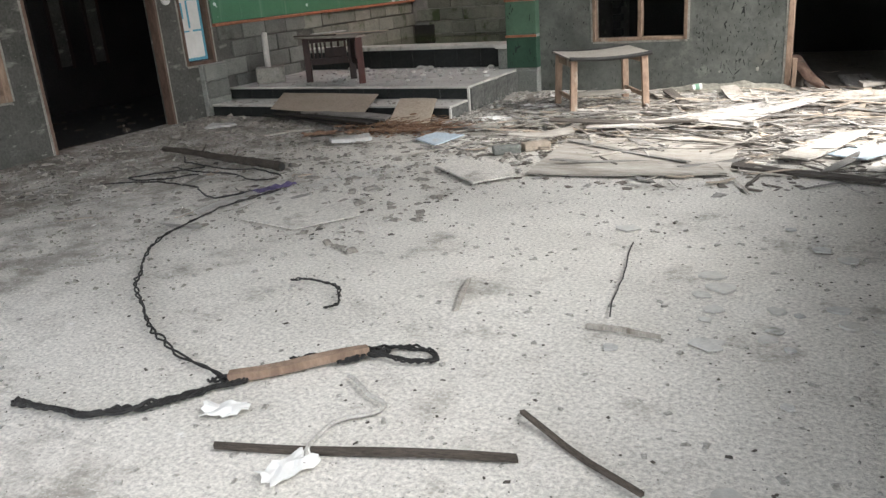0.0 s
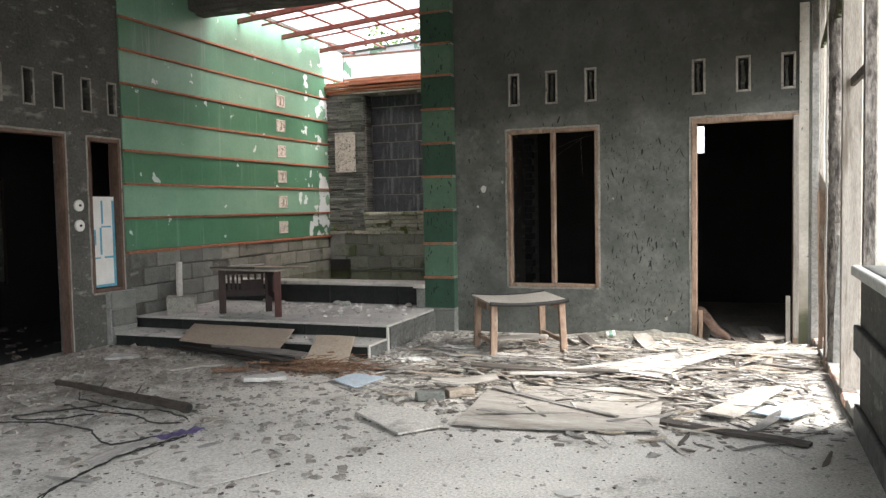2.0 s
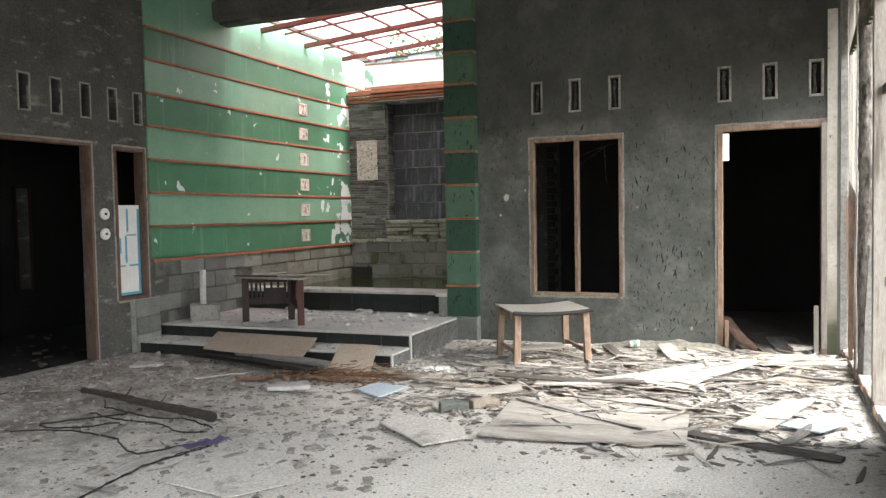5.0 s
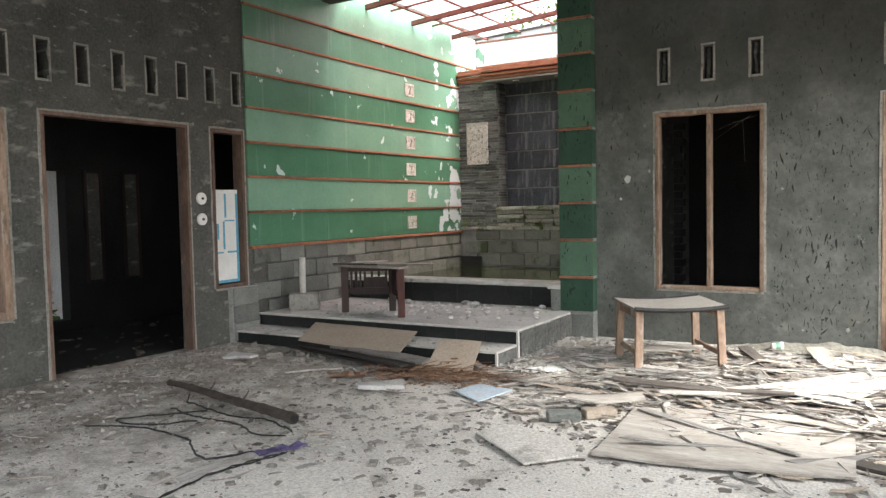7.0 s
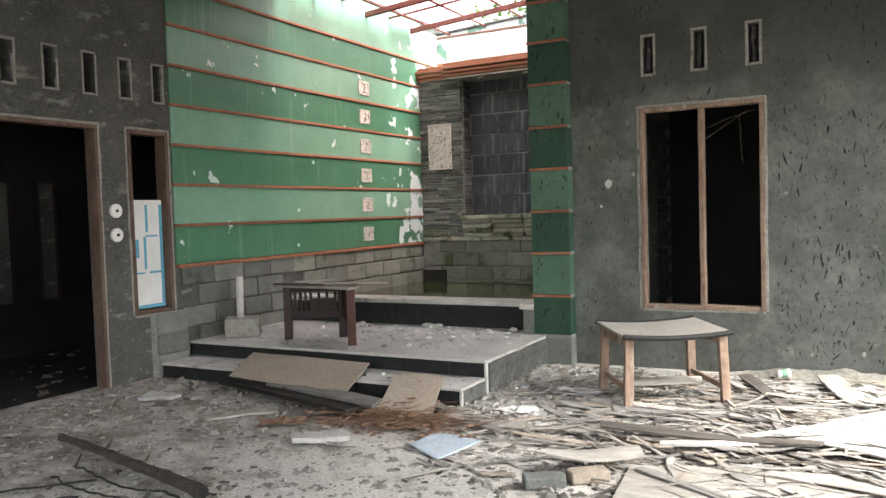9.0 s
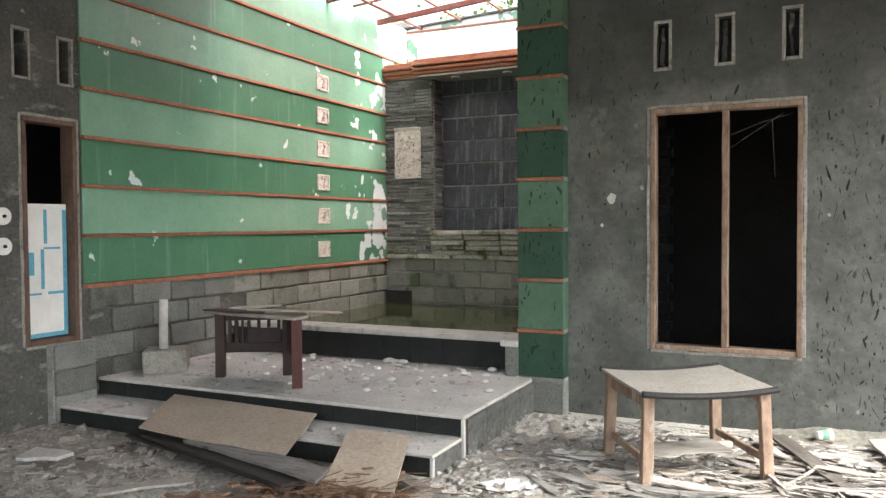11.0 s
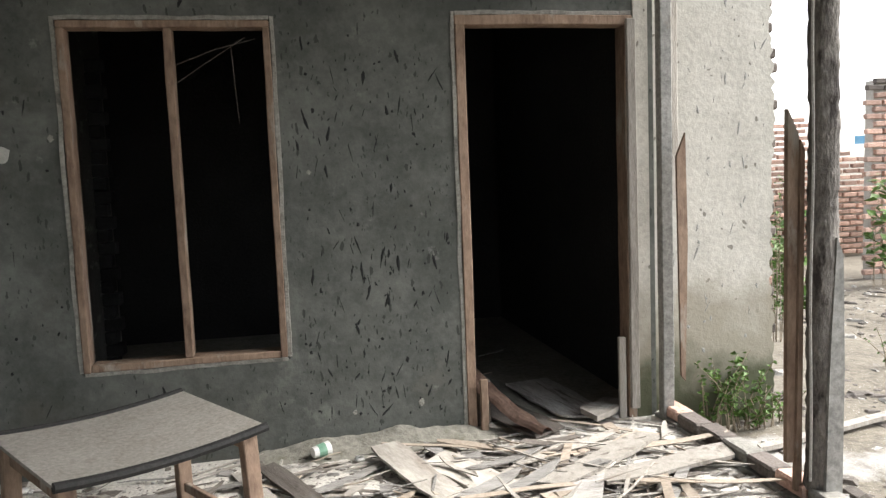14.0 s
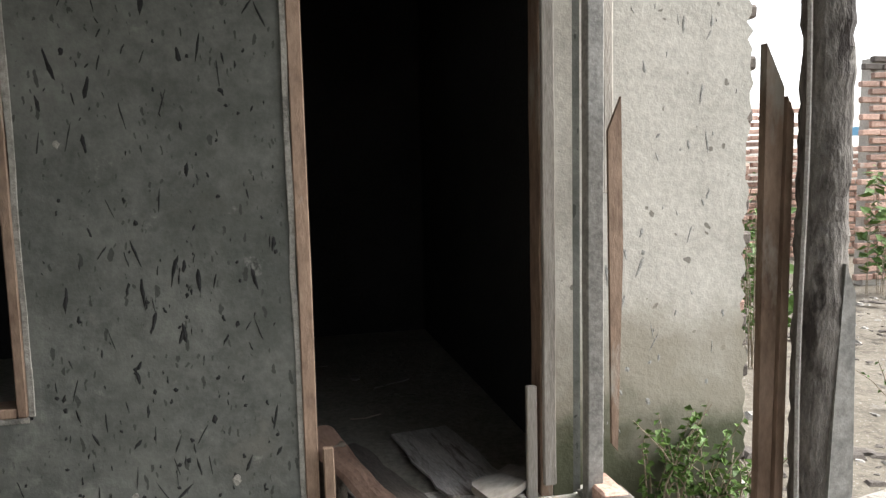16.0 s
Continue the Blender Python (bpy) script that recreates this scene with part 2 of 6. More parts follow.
GREEN_DARK = surface("green_paint_dark", (0.05, 0.15, 0.085), (0.08, 0.205, 0.12), 1.8, 0.38, 0.12, 30, fine_mix=0.12, spec=0.5, extra=peeled)
GREEN_LIGHT = surface("green_paint_light", (0.135, 0.285, 0.19), (0.195, 0.35, 0.25), 1.8, 0.38, 0.12, 30, fine_mix=0.12, spec=0.5, extra=peeled)
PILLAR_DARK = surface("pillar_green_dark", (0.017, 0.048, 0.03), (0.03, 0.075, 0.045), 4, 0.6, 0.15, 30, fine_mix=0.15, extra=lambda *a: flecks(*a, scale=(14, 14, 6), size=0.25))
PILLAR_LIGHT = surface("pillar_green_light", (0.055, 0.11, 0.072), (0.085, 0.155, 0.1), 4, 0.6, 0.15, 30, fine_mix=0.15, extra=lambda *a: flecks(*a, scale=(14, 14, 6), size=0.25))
TERRACOTTA = surface("terracotta_trim", (0.2, 0.075, 0.042), (0.38, 0.165, 0.095), 5, 0.75, 0.3, 50, vary=0.2, stain=(0.2, 0.13, 0.09), stain_at=0.58, stain_scale=5)
WOOD_FRAME = surface("raw_timber", (0.13, 0.083, 0.058), (0.33, 0.235, 0.17), 2.2, 0.85, 0.3, 12, stretch=(4, 4, 1.4), fine_mix=0.25, vary=0.18, stain=(0.34, 0.3, 0.25), stain_at=0.58, stain_scale=1.6)
WOOD_PALE = surface("bleached_timber", (0.25, 0.225, 0.192), (0.45, 0.415, 0.365), 3, 0.85, 0.3, 30, stretch=(9, 9, 0.8), vary=0.2, stain=(0.17, 0.145, 0.118), stain_at=0.57)
WOOD_GREY = surface("weathered_post", (0.05, 0.043, 0.038), (0.24, 0.22, 0.195), 6, 0.9, 1.0, 26, stretch=(2.2, 2.2, 0.8), vary=0.2, stain=(0.045, 0.038, 0.034), stain_at=0.53, stain_scale=5)
WOOD_DARK = surface("dark_stained_wood", (0.014, 0.008, 0.007), (0.04, 0.02, 0.016), 4, 0.5, 0.2, 40, stretch=(5, 5, 1), vary=0.25)
WOOD_BROWN = surface("dark_raw_timber", (0.07, 0.042, 0.032), (0.19, 0.125, 0.094), 2.2, 0.85, 0.3, 12, stretch=(4, 4, 1.4), fine_mix=0.25, vary=0.18)
WOOD_RED = surface("red_brown_wood", (0.035, 0.012, 0.0095), (0.085, 0.03, 0.024), 4, 0.5, 0.2, 40, stretch=(5, 5, 1))
DEBRIS = surface("splintered_wood", (0.17, 0.155, 0.137), (0.44, 0.42, 0.39), 2.5, 0.9, 0.5, 22, stretch=(1.2, 9, 9), vary=0.45, stain=(0.11, 0.095, 0.08), stain_at=0.56, stain_scale=2.2)
DEBRIS_WARM = surface("plywood", (0.25, 0.225, 0.192), (0.46, 0.428, 0.38), 2.5, 0.85, 0.3, 14, fine_mix=0.2, stretch=(1.2, 4, 4), vary=0.3, stain=(0.17, 0.137, 0.107), stain_at=0.54, stain_scale=1.6, stain_soft=0.2)
DEBRIS_DARK = surface("grimy_plank", (0.06, 0.05, 0.043), (0.16, 0.14, 0.12), 2.5, 0.9, 0.4, 25, stretch=(1.2, 9, 9), vary=0.4)
BOARD = surface("fibreboard", (0.3, 0.245, 0.19), (0.42, 0.355, 0.285), 2.2, 0.9, 0.15, 50, vary=0.1, stain=(0.2, 0.16, 0.12), stain_at=0.62, stain_scale=5)
RUST = surface("rusty_fibre", (0.12, 0.062, 0.038), (0.31, 0.195, 0.125), 9, 0.95, 0.6, 70, vary=0.3)
RUBBLE_DIM = surface("dirty_rubble", (0.12, 0.107, 0.09), (0.32, 0.295, 0.26), 40, 0.95, 0.3, 120)
RUBBLE = surface("rubble_chips", (0.18, 0.168, 0.147), (0.47, 0.45, 0.41), 40, 0.95, 0.3, 120)
PEBBLE = surface("pebble", (0.36, 0.35, 0.325), (0.6, 0.59, 0.56), 20, 0.8, 0.2, 90, vary=0.4)
CHIP_DARK = surface("charred_chips", (0.03, 0.027, 0.024), (0.12, 0.105, 0.09), 40, 0.95, 0.3, 120)
SLATE = surface("stacked_slate", (0.07, 0.077, 0.068), (0.2, 0.208, 0.188), 4, 0.8, 0.6, 40, vary=0.5, stain=(0.3, 0.31, 0.3), stain_at=0.6, stain_scale=3)
NICHE = surface("dark_stone_tile", (0.022, 0.026, 0.032), (0.085, 0.094, 0.108), 4, 0.55, 0.5, 40, vary=0.25, extra=streaked)
MOSSY = surface("mossy_stone", (0.26, 0.26, 0.2), (0.5, 0.49, 0.42), 6, 0.9, 0.6, 40, vary=0.2, stain=(0.09, 0.11, 0.03), stain_at=0.52, stain_scale=4)
RELIEF = surface("carved_limestone", (0.44, 0.415, 0.355), (0.68, 0.655, 0.59), 14, 0.85, 0.9, 40, vary=0.1, stain=(0.13, 0.122, 0.105), stain_at=0.545, stain_scale=22)
WHITE_PAINT = surface("white_paint", (0.7, 0.7, 0.68), (0.82, 0.82, 0.8), 3, 0.7, 0.15, 40, stain=(0.5, 0.5, 0.46), stain_at=0.64)
PLASTIC_WHITE = surface("white_plastic", (0.62, 0.61, 0.58), (0.76, 0.75, 0.72), 5, 0.5, 0.05, 30, fine_mix=0.05)
BLUE_TINT = surface("blue_print", (0.09, 0.3, 0.42), (0.14, 0.4, 0.52), 8, 0.6, 0.05, 60)
PALE_BLUE = surface("pale_blue_sheet", (0.36, 0.45, 0.52), (0.55, 0.62, 0.68), 4, 0.6, 0.1, 60, stain=(0.4, 0.39, 0.36), stain_at=0.58, stain_scale=5)
BRICK = surface("red_brick", (0.38, 0.22, 0.165), (0.58, 0.41, 0.335), 7, 0.95, 0.5, 60, vary=0.4, stain=(0.5, 0.43, 0.37), stain_at=0.6, stain_scale=6)
BRICK_DARK = surface("sooty_brick", (0.09, 0.08, 0.07), (0.2, 0.17, 0.15), 7, 0.95, 0.5, 60, vary=0.3)
STEEL_RED = surface("red_oxide_steel", (0.13, 0.045, 0.035), (0.23, 0.09, 0.07), 6, 0.7, 0.2, 60)
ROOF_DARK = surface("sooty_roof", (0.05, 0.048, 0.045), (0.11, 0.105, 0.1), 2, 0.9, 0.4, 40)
SOIL = surface("damp_soil", (0.09, 0.075, 0.055), (0.22, 0.195, 0.155), 1.2, 0.95, 0.8, 22, stain=(0.4, 0.39, 0.37), stain_at=0.57, stain_scale=0.7, extra=speckled)
LIP = surface("cement_lip", (0.2, 0.19, 0.165), (0.34, 0.325, 0.29), 8, 0.95, 0.6, 50, stain=(0.13, 0.125, 0.11), stain_at=0.56, stain_scale=6)
MUD = surface("sandy_mud", (0.17, 0.16, 0.13), (0.3, 0.285, 0.24), 5, 0.95, 0.9, 30, stain=(0.17, 0.16, 0.12), stain_at=0.58, stain_scale=5)
LIME = surface("lime_mortar", (0.4, 0.37, 0.33), (0.55, 0.52, 0.47), 6, 0.95, 0.5, 50)
# near-black: the unlit rooms' shade is in this colour; also used for gouges
SHADE_AND_MARKS = surface("sooty_plaster", (0.01, 0.01, 0.0102), (0.026, 0.026, 0.0255), 2, 0.95, 0.4, 40)
DUST_TOP = surface("dusty_tabletop", (0.26, 0.235, 0.205), (0.36, 0.335, 0.3), 3, 0.9, 0.2, 60, stain=(0.2, 0.175, 0.15), stain_at=0.62, stain_scale=4)
BOARD_BLACK = surface("blackened_board", (0.011, 0.01, 0.009), (0.042, 0.036, 0.03), 4, 0.85, 0.4, 40, stretch=(1, 5, 5), vary=0.2)
BARK = surface("dark_bark", (0.03, 0.025, 0.021), (0.1, 0.082, 0.066), 5, 0.9, 0.5, 40, stretch=(1, 5, 5), vary=0.2)
CABLE = surface("black_cable", (0.009, 0.009, 0.009), (0.03, 0.028, 0.026), 20, 0.7, 0.2, 90)
ROPE = surface("frayed_rope", (0.3, 0.28, 0.25), (0.5, 0.48, 0.44), 20, 0.9, 0.3, 120)
PURPLE = surface("purple_cloth", (0.02, 0.018, 0.03), (0.14, 0.11, 0.24), 12, 0.9, 0.3, 60)
LEAF = surface("leaf", (0.05, 0.105, 0.022), (0.13, 0.21, 0.05), 8, 0.6, 0.1, 40, vary=0.25)
STEM = surface("twig", (0.17, 0.13, 0.09), (0.32, 0.27, 0.2), 8, 0.85, 0.3, 60)
COPPER_BLUE = surface("blue_roofing", (0.12, 0.32, 0.5), (0.2, 0.42, 0.6), 3, 0.5, 0.1, 30)
GREY_METAL = surface("grey_pole_paint", (0.17, 0.168, 0.155), (0.31, 0.3, 0.275), 5, 0.6, 0.2, 40, stain=(0.16, 0.13, 0.1), stain_at=0.62, stain_scale=4)


def sheer(name, tint, dirt, amount, clear=0.0, least=0.0):
    """Dusty translucent sheet."""
    m = bpy.data.materials.new(name)
    m.use_nodes = True
    n, l = m.node_tree.nodes, m.node_tree.links
    n.remove(n["Principled BSDF"])
    t, d, x = n.new("ShaderNodeBsdfTranslucent"), n.new("ShaderNodeBsdfDiffuse"), n.new("ShaderNodeMixShader")
    nz, mr = n.new("ShaderNodeTexNoise"), n.new("ShaderNodeMapRange")
    nz.inputs["Scale"].default_value, nz.inputs["Detail"].default_value = 9, 9
    co = n.new("ShaderNodeTexCoord")
    l.new(co.outputs["Object"], nz.inputs["Vector"])
    l.new(nz.outputs["Fac"], mr.inputs["Value"])
    mr.inputs["From Min"].default_value, mr.inputs["From Max"].default_value = 0.42, 0.62
    mr.inputs["To Min"].default_value, mr.inputs["To Max"].default_value = 0.08, amount
    t.inputs["Color"].default_value, d.inputs["Color"].default_value = (*tint, 1), (*dirt, 1)
    l.new(mr.outputs["Result"], x.inputs["Fac"])
    l.new(t.outputs[0], x.inputs[1]), l.new(d.outputs[0], x.inputs[2])
    if clear:
        g, y = n.new("ShaderNodeBsdfTransparent"), n.new("ShaderNodeMixShader")
        g.inputs["Color"].default_value = (*tint, 1)
        worn_off, patchy = n.new("ShaderNodeMapRange"), n.new("ShaderNodeTexNoise")
        patchy.inputs["Scale"].default_value, patchy.inputs["Detail"].default_value, patchy.inputs["Roughness"].default_value = 5, 10, 0.7
        l.new(co.outputs["Object"], patchy.inputs["Vector"]), l.new(patchy.outputs["Fac"], worn_off.inputs["Value"])
        worn_off.inputs["From Min"].default_value, worn_off.inputs["From Max"].default_value = 0.42, 0.58
        worn_off.inputs["To Min"].default_value, worn_off.inputs["To Max"].default_value = least, clear
        l.new(worn_off.outputs["Result"], y.inputs["Fac"])
        l.new(x.outputs[0], y.inputs[1]), l.new(g.outputs[0], y.inputs[2])
        x = y
    l.new(x.outputs[0], n["Material Output"].inputs["Surface"])
    return m


SHEET = sheer("pink_roof_sheet", (0.93, 0.77, 0.74), (0.56, 0.42, 0.39), 0.3, 0.62, 0.4)
GRIMY = sheer("grimy_glass", (0.9, 0.92, 0.94), (0.4, 0.4, 0.4), 0.6, 0.6, 0.25)
WATER = bpy.data.materials.new("pond_water")
WATER.use_nodes = True
wp = WATER.node_tree.nodes["Principled BSDF"]
wp.inputs["Base Color"].default_value, wp.inputs["Roughness"].default_value = (0.06, 0.076, 0.026, 1), 0.06
wt, wb = WATER.node_tree.nodes.new("ShaderNodeTexNoise"), WATER.node_tree.nodes.new("ShaderNodeBump")
wt.inputs["Scale"].default_value, wb.inputs["Strength"].default_value = 9, 0.06
WATER.node_tree.links.new(wt.outputs["Fac"], wb.inputs["Height"])
WATER.node_tree.links.new(wb.outputs["Normal"], wp.inputs["Normal"])


# ---- building helpers ----
def link(name, bm, material, parent=None, label="", smooth=False):
    me = bpy.data.meshes.new(name)
    bm.normal_update()
    bm.to_mesh(me)
    bm.free()
    if smooth:
        me.polygons.foreach_set("use_smooth", [True] * len(me.polygons))
    me.materials.append(material)
    ob = new(name, me)
    if parent:
        ob.parent = parent
    if label:
        ob["label"] = label
    return ob


def part(name, bm, material, parent, label="", smooth=False):
    return link(name, bm, material, parent, label, smooth)


def thing(name, x, y, z, turn, label, category, group=""):
    ob = new(name)
    ob.matrix_basis = pose(x, y, z, 0, 0, turn)
    return tagged(ob, label, category, group)


def box(lo, hi, bevel=0.0, bm=None, m=None):
    bm = bm or bmesh.new()
    made = bmesh.ops.create_cube(bm, size=1)["verts"]
    size, mid = [b - a for a, b in zip(lo, hi)], [(a + b) / 2 for a, b in zip(lo, hi)]
    for v in made:
        v.co = Vector((v.co.x * size[0] + mid[0], v.co.y * size[1] + mid[1], v.co.z * size[2] + mid[2]))
        if m:
            v.co = m @ v.co
    if bevel:
        edges = list({e for v in made for e in v.link_edges})
        bmesh.ops.bevel(bm, geom=edges, offset=bevel, segments=1, affect="EDGES")
    return bm


def worn(bm, amount, scale=6.0, seed=0.0):
    """Uneven, worn shape."""
    for v in bm.verts:
        v.co += noise.noise_vector(v.co * scale + Vector((seed, seed * 2, 3))) * amount
    return bm


def timber(lo, hi, cuts=6, wear=0.004, seed=0.0, bevel=0.004):
    """A squared timber, cut along its longest side so that it can bend and wear a little."""
    bm = box(lo, hi, bevel)
    axis = max(range(3), key=lambda i: hi[i] - lo[i])
    for k in range(1, cuts):
        at = [0, 0, 0]
        at[axis] = lo[axis] + (hi[axis] - lo[axis]) * k / cuts
        no = [0, 0, 0]
        no[axis] = 1
        bmesh.ops.bisect_plane(bm, geom=bm.verts[:] + bm.edges[:] + bm.faces[:], plane_co=at, plane_no=no)
    return worn(bm, wear, 5.0, seed)


def pole(points, radii, sides=10, bm=None):
    """A round bar through the points."""
    bm = bm or bmesh.new()
    if not isinstance(radii, (list, tuple)):
        radii = [radii] * len(points)
    points = [Vector(p) for p in points]
    rings = []
    for i, (p, r) in enumerate(zip(points, radii)):
        d = (points[min(i + 1, len(points) - 1)] - points[max(i - 1, 0)]).normalized()
        a = d.orthogonal().normalized() if not rings else (side - d * side.dot(d)).normalized()
        side, b = a, d.cross(a)
        rings.append([bm.verts.new(p + (a * math.cos(2 * math.pi * k / sides) + b * math.sin(2 * math.pi * k / sides)) * r) for k in range(sides)])
    for one, two in zip(rings, rings[1:]):
        for k in range(sides):
            bm.faces.new((one[k], one[(k + 1) % sides], two[(k + 1) % sides], two[k]))
    bm.faces.new(rings[0][::-1]), bm.faces.new(rings[-1])
    return bm


def slab_of(outline, low, high, bm=None):
    """A plate with the given outline in plan."""
    bm = bm or bmesh.new()
    bot, top = [bm.verts.new((x, y, low)) for x, y in outline], [bm.verts.new((x, y, high)) for x, y in outline]
    bm.faces.new(top), bm.faces.new(bot[::-1])
    k = len(outline)
    for i in range(k):
        bm.faces.new((bot[i], bot[(i + 1) % k], top[(i + 1) % k], top[i]))
    return bm


def pierced(axis, front, back, u0, u1, z0, z1, holes):
    """A wall along x (axis 'y') or along y (axis 'x') from front to back, with holes (u0, u1, z0, z1) right through it."""
    us = sorted({u0, u1, *[h[i] for h in holes for i in (0, 1) if u0 < h[i] < u1]})
    zs = sorted({z0, z1, *[h[i] for h in holes for i in (2, 3) if z0 < h[i] < z1]})

    def solid(i, j):
        if not (0 <= i < len(us) - 1 and 0 <= j < len(zs) - 1):
            return False
        u, z = (us[i] + us[i + 1]) / 2, (zs[j] + zs[j + 1]) / 2
        return not any(h[0] < u < h[1] and h[2] < z < h[3] for h in holes)

    bm, seen = bmesh.new(), {}

    def v(d, u, z):
        key = (d, round(u, 5), round(z, 5))
        if key not in seen:
            seen[key] = bm.verts.new((u, d, z) if axis == "y" else (d, u, z))
        return seen[key]

    for i in range(len(us) - 1):
        for j in range(len(zs) - 1):
            if not solid(i, j):
                continue
            a, b, c, d = us[i], us[i + 1], zs[j], zs[j + 1]
            bm.faces.new((v(front, a, c), v(front, b, c), v(front, b, d), v(front, a, d)))
            bm.faces.new((v(back, a, d), v(back, b, d), v(back, b, c), v(back, a, c)))
            for (di, dj), e in (((-1, 0), ((a, c), (a, d))), ((1, 0), ((b, c), (b, d))), ((0, -1), ((a, c), (b, c))), ((0, 1), ((a, d), (b, d)))):
                if not solid(i + di, j + dj):
                    bm.faces.new((v(front, *e[0]), v(front, *e[1]), v(back, *e[1]), v(back, *e[0])))
    bmesh.ops.recalc_face_normals(bm, faces=bm.faces[:])
    return bm


def setting(name, bm, material, label, smooth=False):
    return tagged(link(name, bm, material, None, "", smooth), label, name.split("_")[0], "", "structure")

# ---- the large structure ----
F, L = 8.636, -6.378          # face of the front wall, face of the side wall
ROOM_Y0 = -2.6               # open end of the floor
ROOF_Y0 = 0.2                 # the roof ends here; the forecourt is open to the sky

# floor, with a gently uneven surface
bm = bmesh.new()
bmesh.ops.create_grid(bm, x_segments=70, y_segments=110, size=0.5)
for v in bm.verts:
    v.co.x, v.co.y = -6.55 + (v.co.x + 0.5) * 7.1, ROOM_Y0 + (v.co.y + 0.5) * (8.79 - ROOM_Y0)
    v.co.z = 0.006 * noise.noise(v.co * 1.1) + 0.003 * noise.noise(v.co * 6)
floor = setting("floor", bm, CONCRETE, "dusty pitted bare concrete floor strewn with debris", True)

bm = bmesh.new()
bmesh.ops.create_grid(bm, x_segments=120, y_segments=120, size=0.5)
for v in bm.verts:
    far = 1 + 8 * max(0, max(abs(v.co.x), abs(v.co.y)) - 0.3) ** 2 * 25
    v.co.x, v.co.y = 2 + v.co.x * 60 * far, 6 + v.co.y * 60 * far
    d = max(0.0, v.co.x - 1.0)
    v.co.z = -0.09 + 0.04 * noise.noise(v.co * 0.9) + (0.1 * noise.noise(v.co * 0.35) if d > 0 else 0) - 0.06
setting("ground", bm, SOIL, "damp brown soil with pale ash patches", True)

# front wall with window, doorway and six air vents
vents = [(-2.52, -2.44), (-2.12, -2.035), (-1.71, -1.63), (-0.66, -0.575), (-0.255, -0.165), (0.145, 0.23)]
holes = [(-2.575, -1.59, 0.49, 2.17), (-0.685, 0.28, -0.1, 2.185)] + [(a, b, 2.44, 2.735) for a, b in vents]
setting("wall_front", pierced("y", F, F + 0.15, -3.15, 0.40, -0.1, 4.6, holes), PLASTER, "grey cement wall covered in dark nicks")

# side wall with wide doorway, narrow window, further window and air vents
lv = [4.23 + 0.345 * k for k in range(-6, 9)]
lholes = [(4.93, 6.39, -0.1, 2.14), (6.67, 7.12, 0.55, 2.14), (3.3, 4.635, 0.53, 2.12), (-1.5, 1.8, 0.53, 2.12)] + [(a, a + 0.1, 2.4, 2.71) for a in lv]
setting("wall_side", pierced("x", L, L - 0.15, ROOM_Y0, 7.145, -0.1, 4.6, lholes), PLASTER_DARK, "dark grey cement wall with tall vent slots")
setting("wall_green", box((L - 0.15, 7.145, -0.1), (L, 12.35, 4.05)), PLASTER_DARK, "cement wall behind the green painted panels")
bm = box((-6.378, 12.2, -0.4), (-3.0, 12.35, 3.9))
for v in bm.verts:
    v.co.z += 0.055 * (v.co.x + 6.378) if v.co.z > 0 else 0
setting("wall_pond_back", bm, GREEN_LIGHT, "pale green wall above the pond")
bm = timber((-6.378, 12.16, 3.902), (-3.0, 12.37, 3.93), 8, 0.004, 2)
for v in bm.verts:
    v.co.z += 0.055 * (v.co.x + 6.378)
setting("trim_pond_back", bm, PLASTER_DARK, "thin dark coping on the pale green wall")
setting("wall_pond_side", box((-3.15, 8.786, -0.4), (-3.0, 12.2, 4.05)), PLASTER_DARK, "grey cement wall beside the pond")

# room behind the front wall, its shade put into the wall colour
setting("wall_backroom_rear", pierced("y", 11.8, 11.95, -3.0, 0.55, -0.1, 4.0, [(-0.95, -0.69, 2.03, 2.4)]), SHADE_AND_MARKS, "dark rear wall with one small high opening")
setting("wall_backroom_right", box((0.40, 8.79, -0.1), (0.55, 11.8, 4.0)), SHADE_AND_MARKS, "dark side wall of the back room")
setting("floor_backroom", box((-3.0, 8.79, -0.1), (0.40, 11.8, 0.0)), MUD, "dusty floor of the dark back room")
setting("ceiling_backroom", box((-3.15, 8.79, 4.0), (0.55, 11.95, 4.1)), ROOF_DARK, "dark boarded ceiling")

# room behind the side wall, shade put into its colour, with slit windows and a way out
setting("wall_sideroom_rear", pierced("x", -8.75, -8.9, 2.4, 10.0, -0.1, 3.2, [(4.6, 6.7, 0.12, 1.82)]), SHADE_AND_MARKS, "dark rear wall of the side room")
setting("wall_sideroom_end", box((-8.9, 10.0, -0.1), (-6.53, 10.15, 3.2)), SHADE_AND_MARKS, "dark end wall of the side room")
setting("wall_sideroom_start", box((-8.9, 2.25, -0.1), (-6.53, 2.4, 3.2)), SHADE_AND_MARKS, "dark near wall of the side room")
setting("floor_sideroom", box((-8.9, 2.25, -0.12), (-6.53, 10.15, -0.01)), SHADE_AND_MARKS, "floor of the side room coloured with the room's shade")
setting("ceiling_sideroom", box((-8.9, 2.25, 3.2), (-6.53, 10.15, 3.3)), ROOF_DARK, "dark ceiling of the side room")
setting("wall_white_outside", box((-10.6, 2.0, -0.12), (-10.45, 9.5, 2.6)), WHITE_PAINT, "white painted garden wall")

# unseen overhang, added only to shade the white garden wall
setting("ceiling_passage", box((-10.45, 2.0, 2.5), (-8.9, 9.5, 2.6)), ROOF_DARK, "unseen slab added over the passage to shade the white wall")

# roof over the room and ring beam towards the pond
def roof_z(x):
    return 4.3 - 0.11 * (x + 6.5)


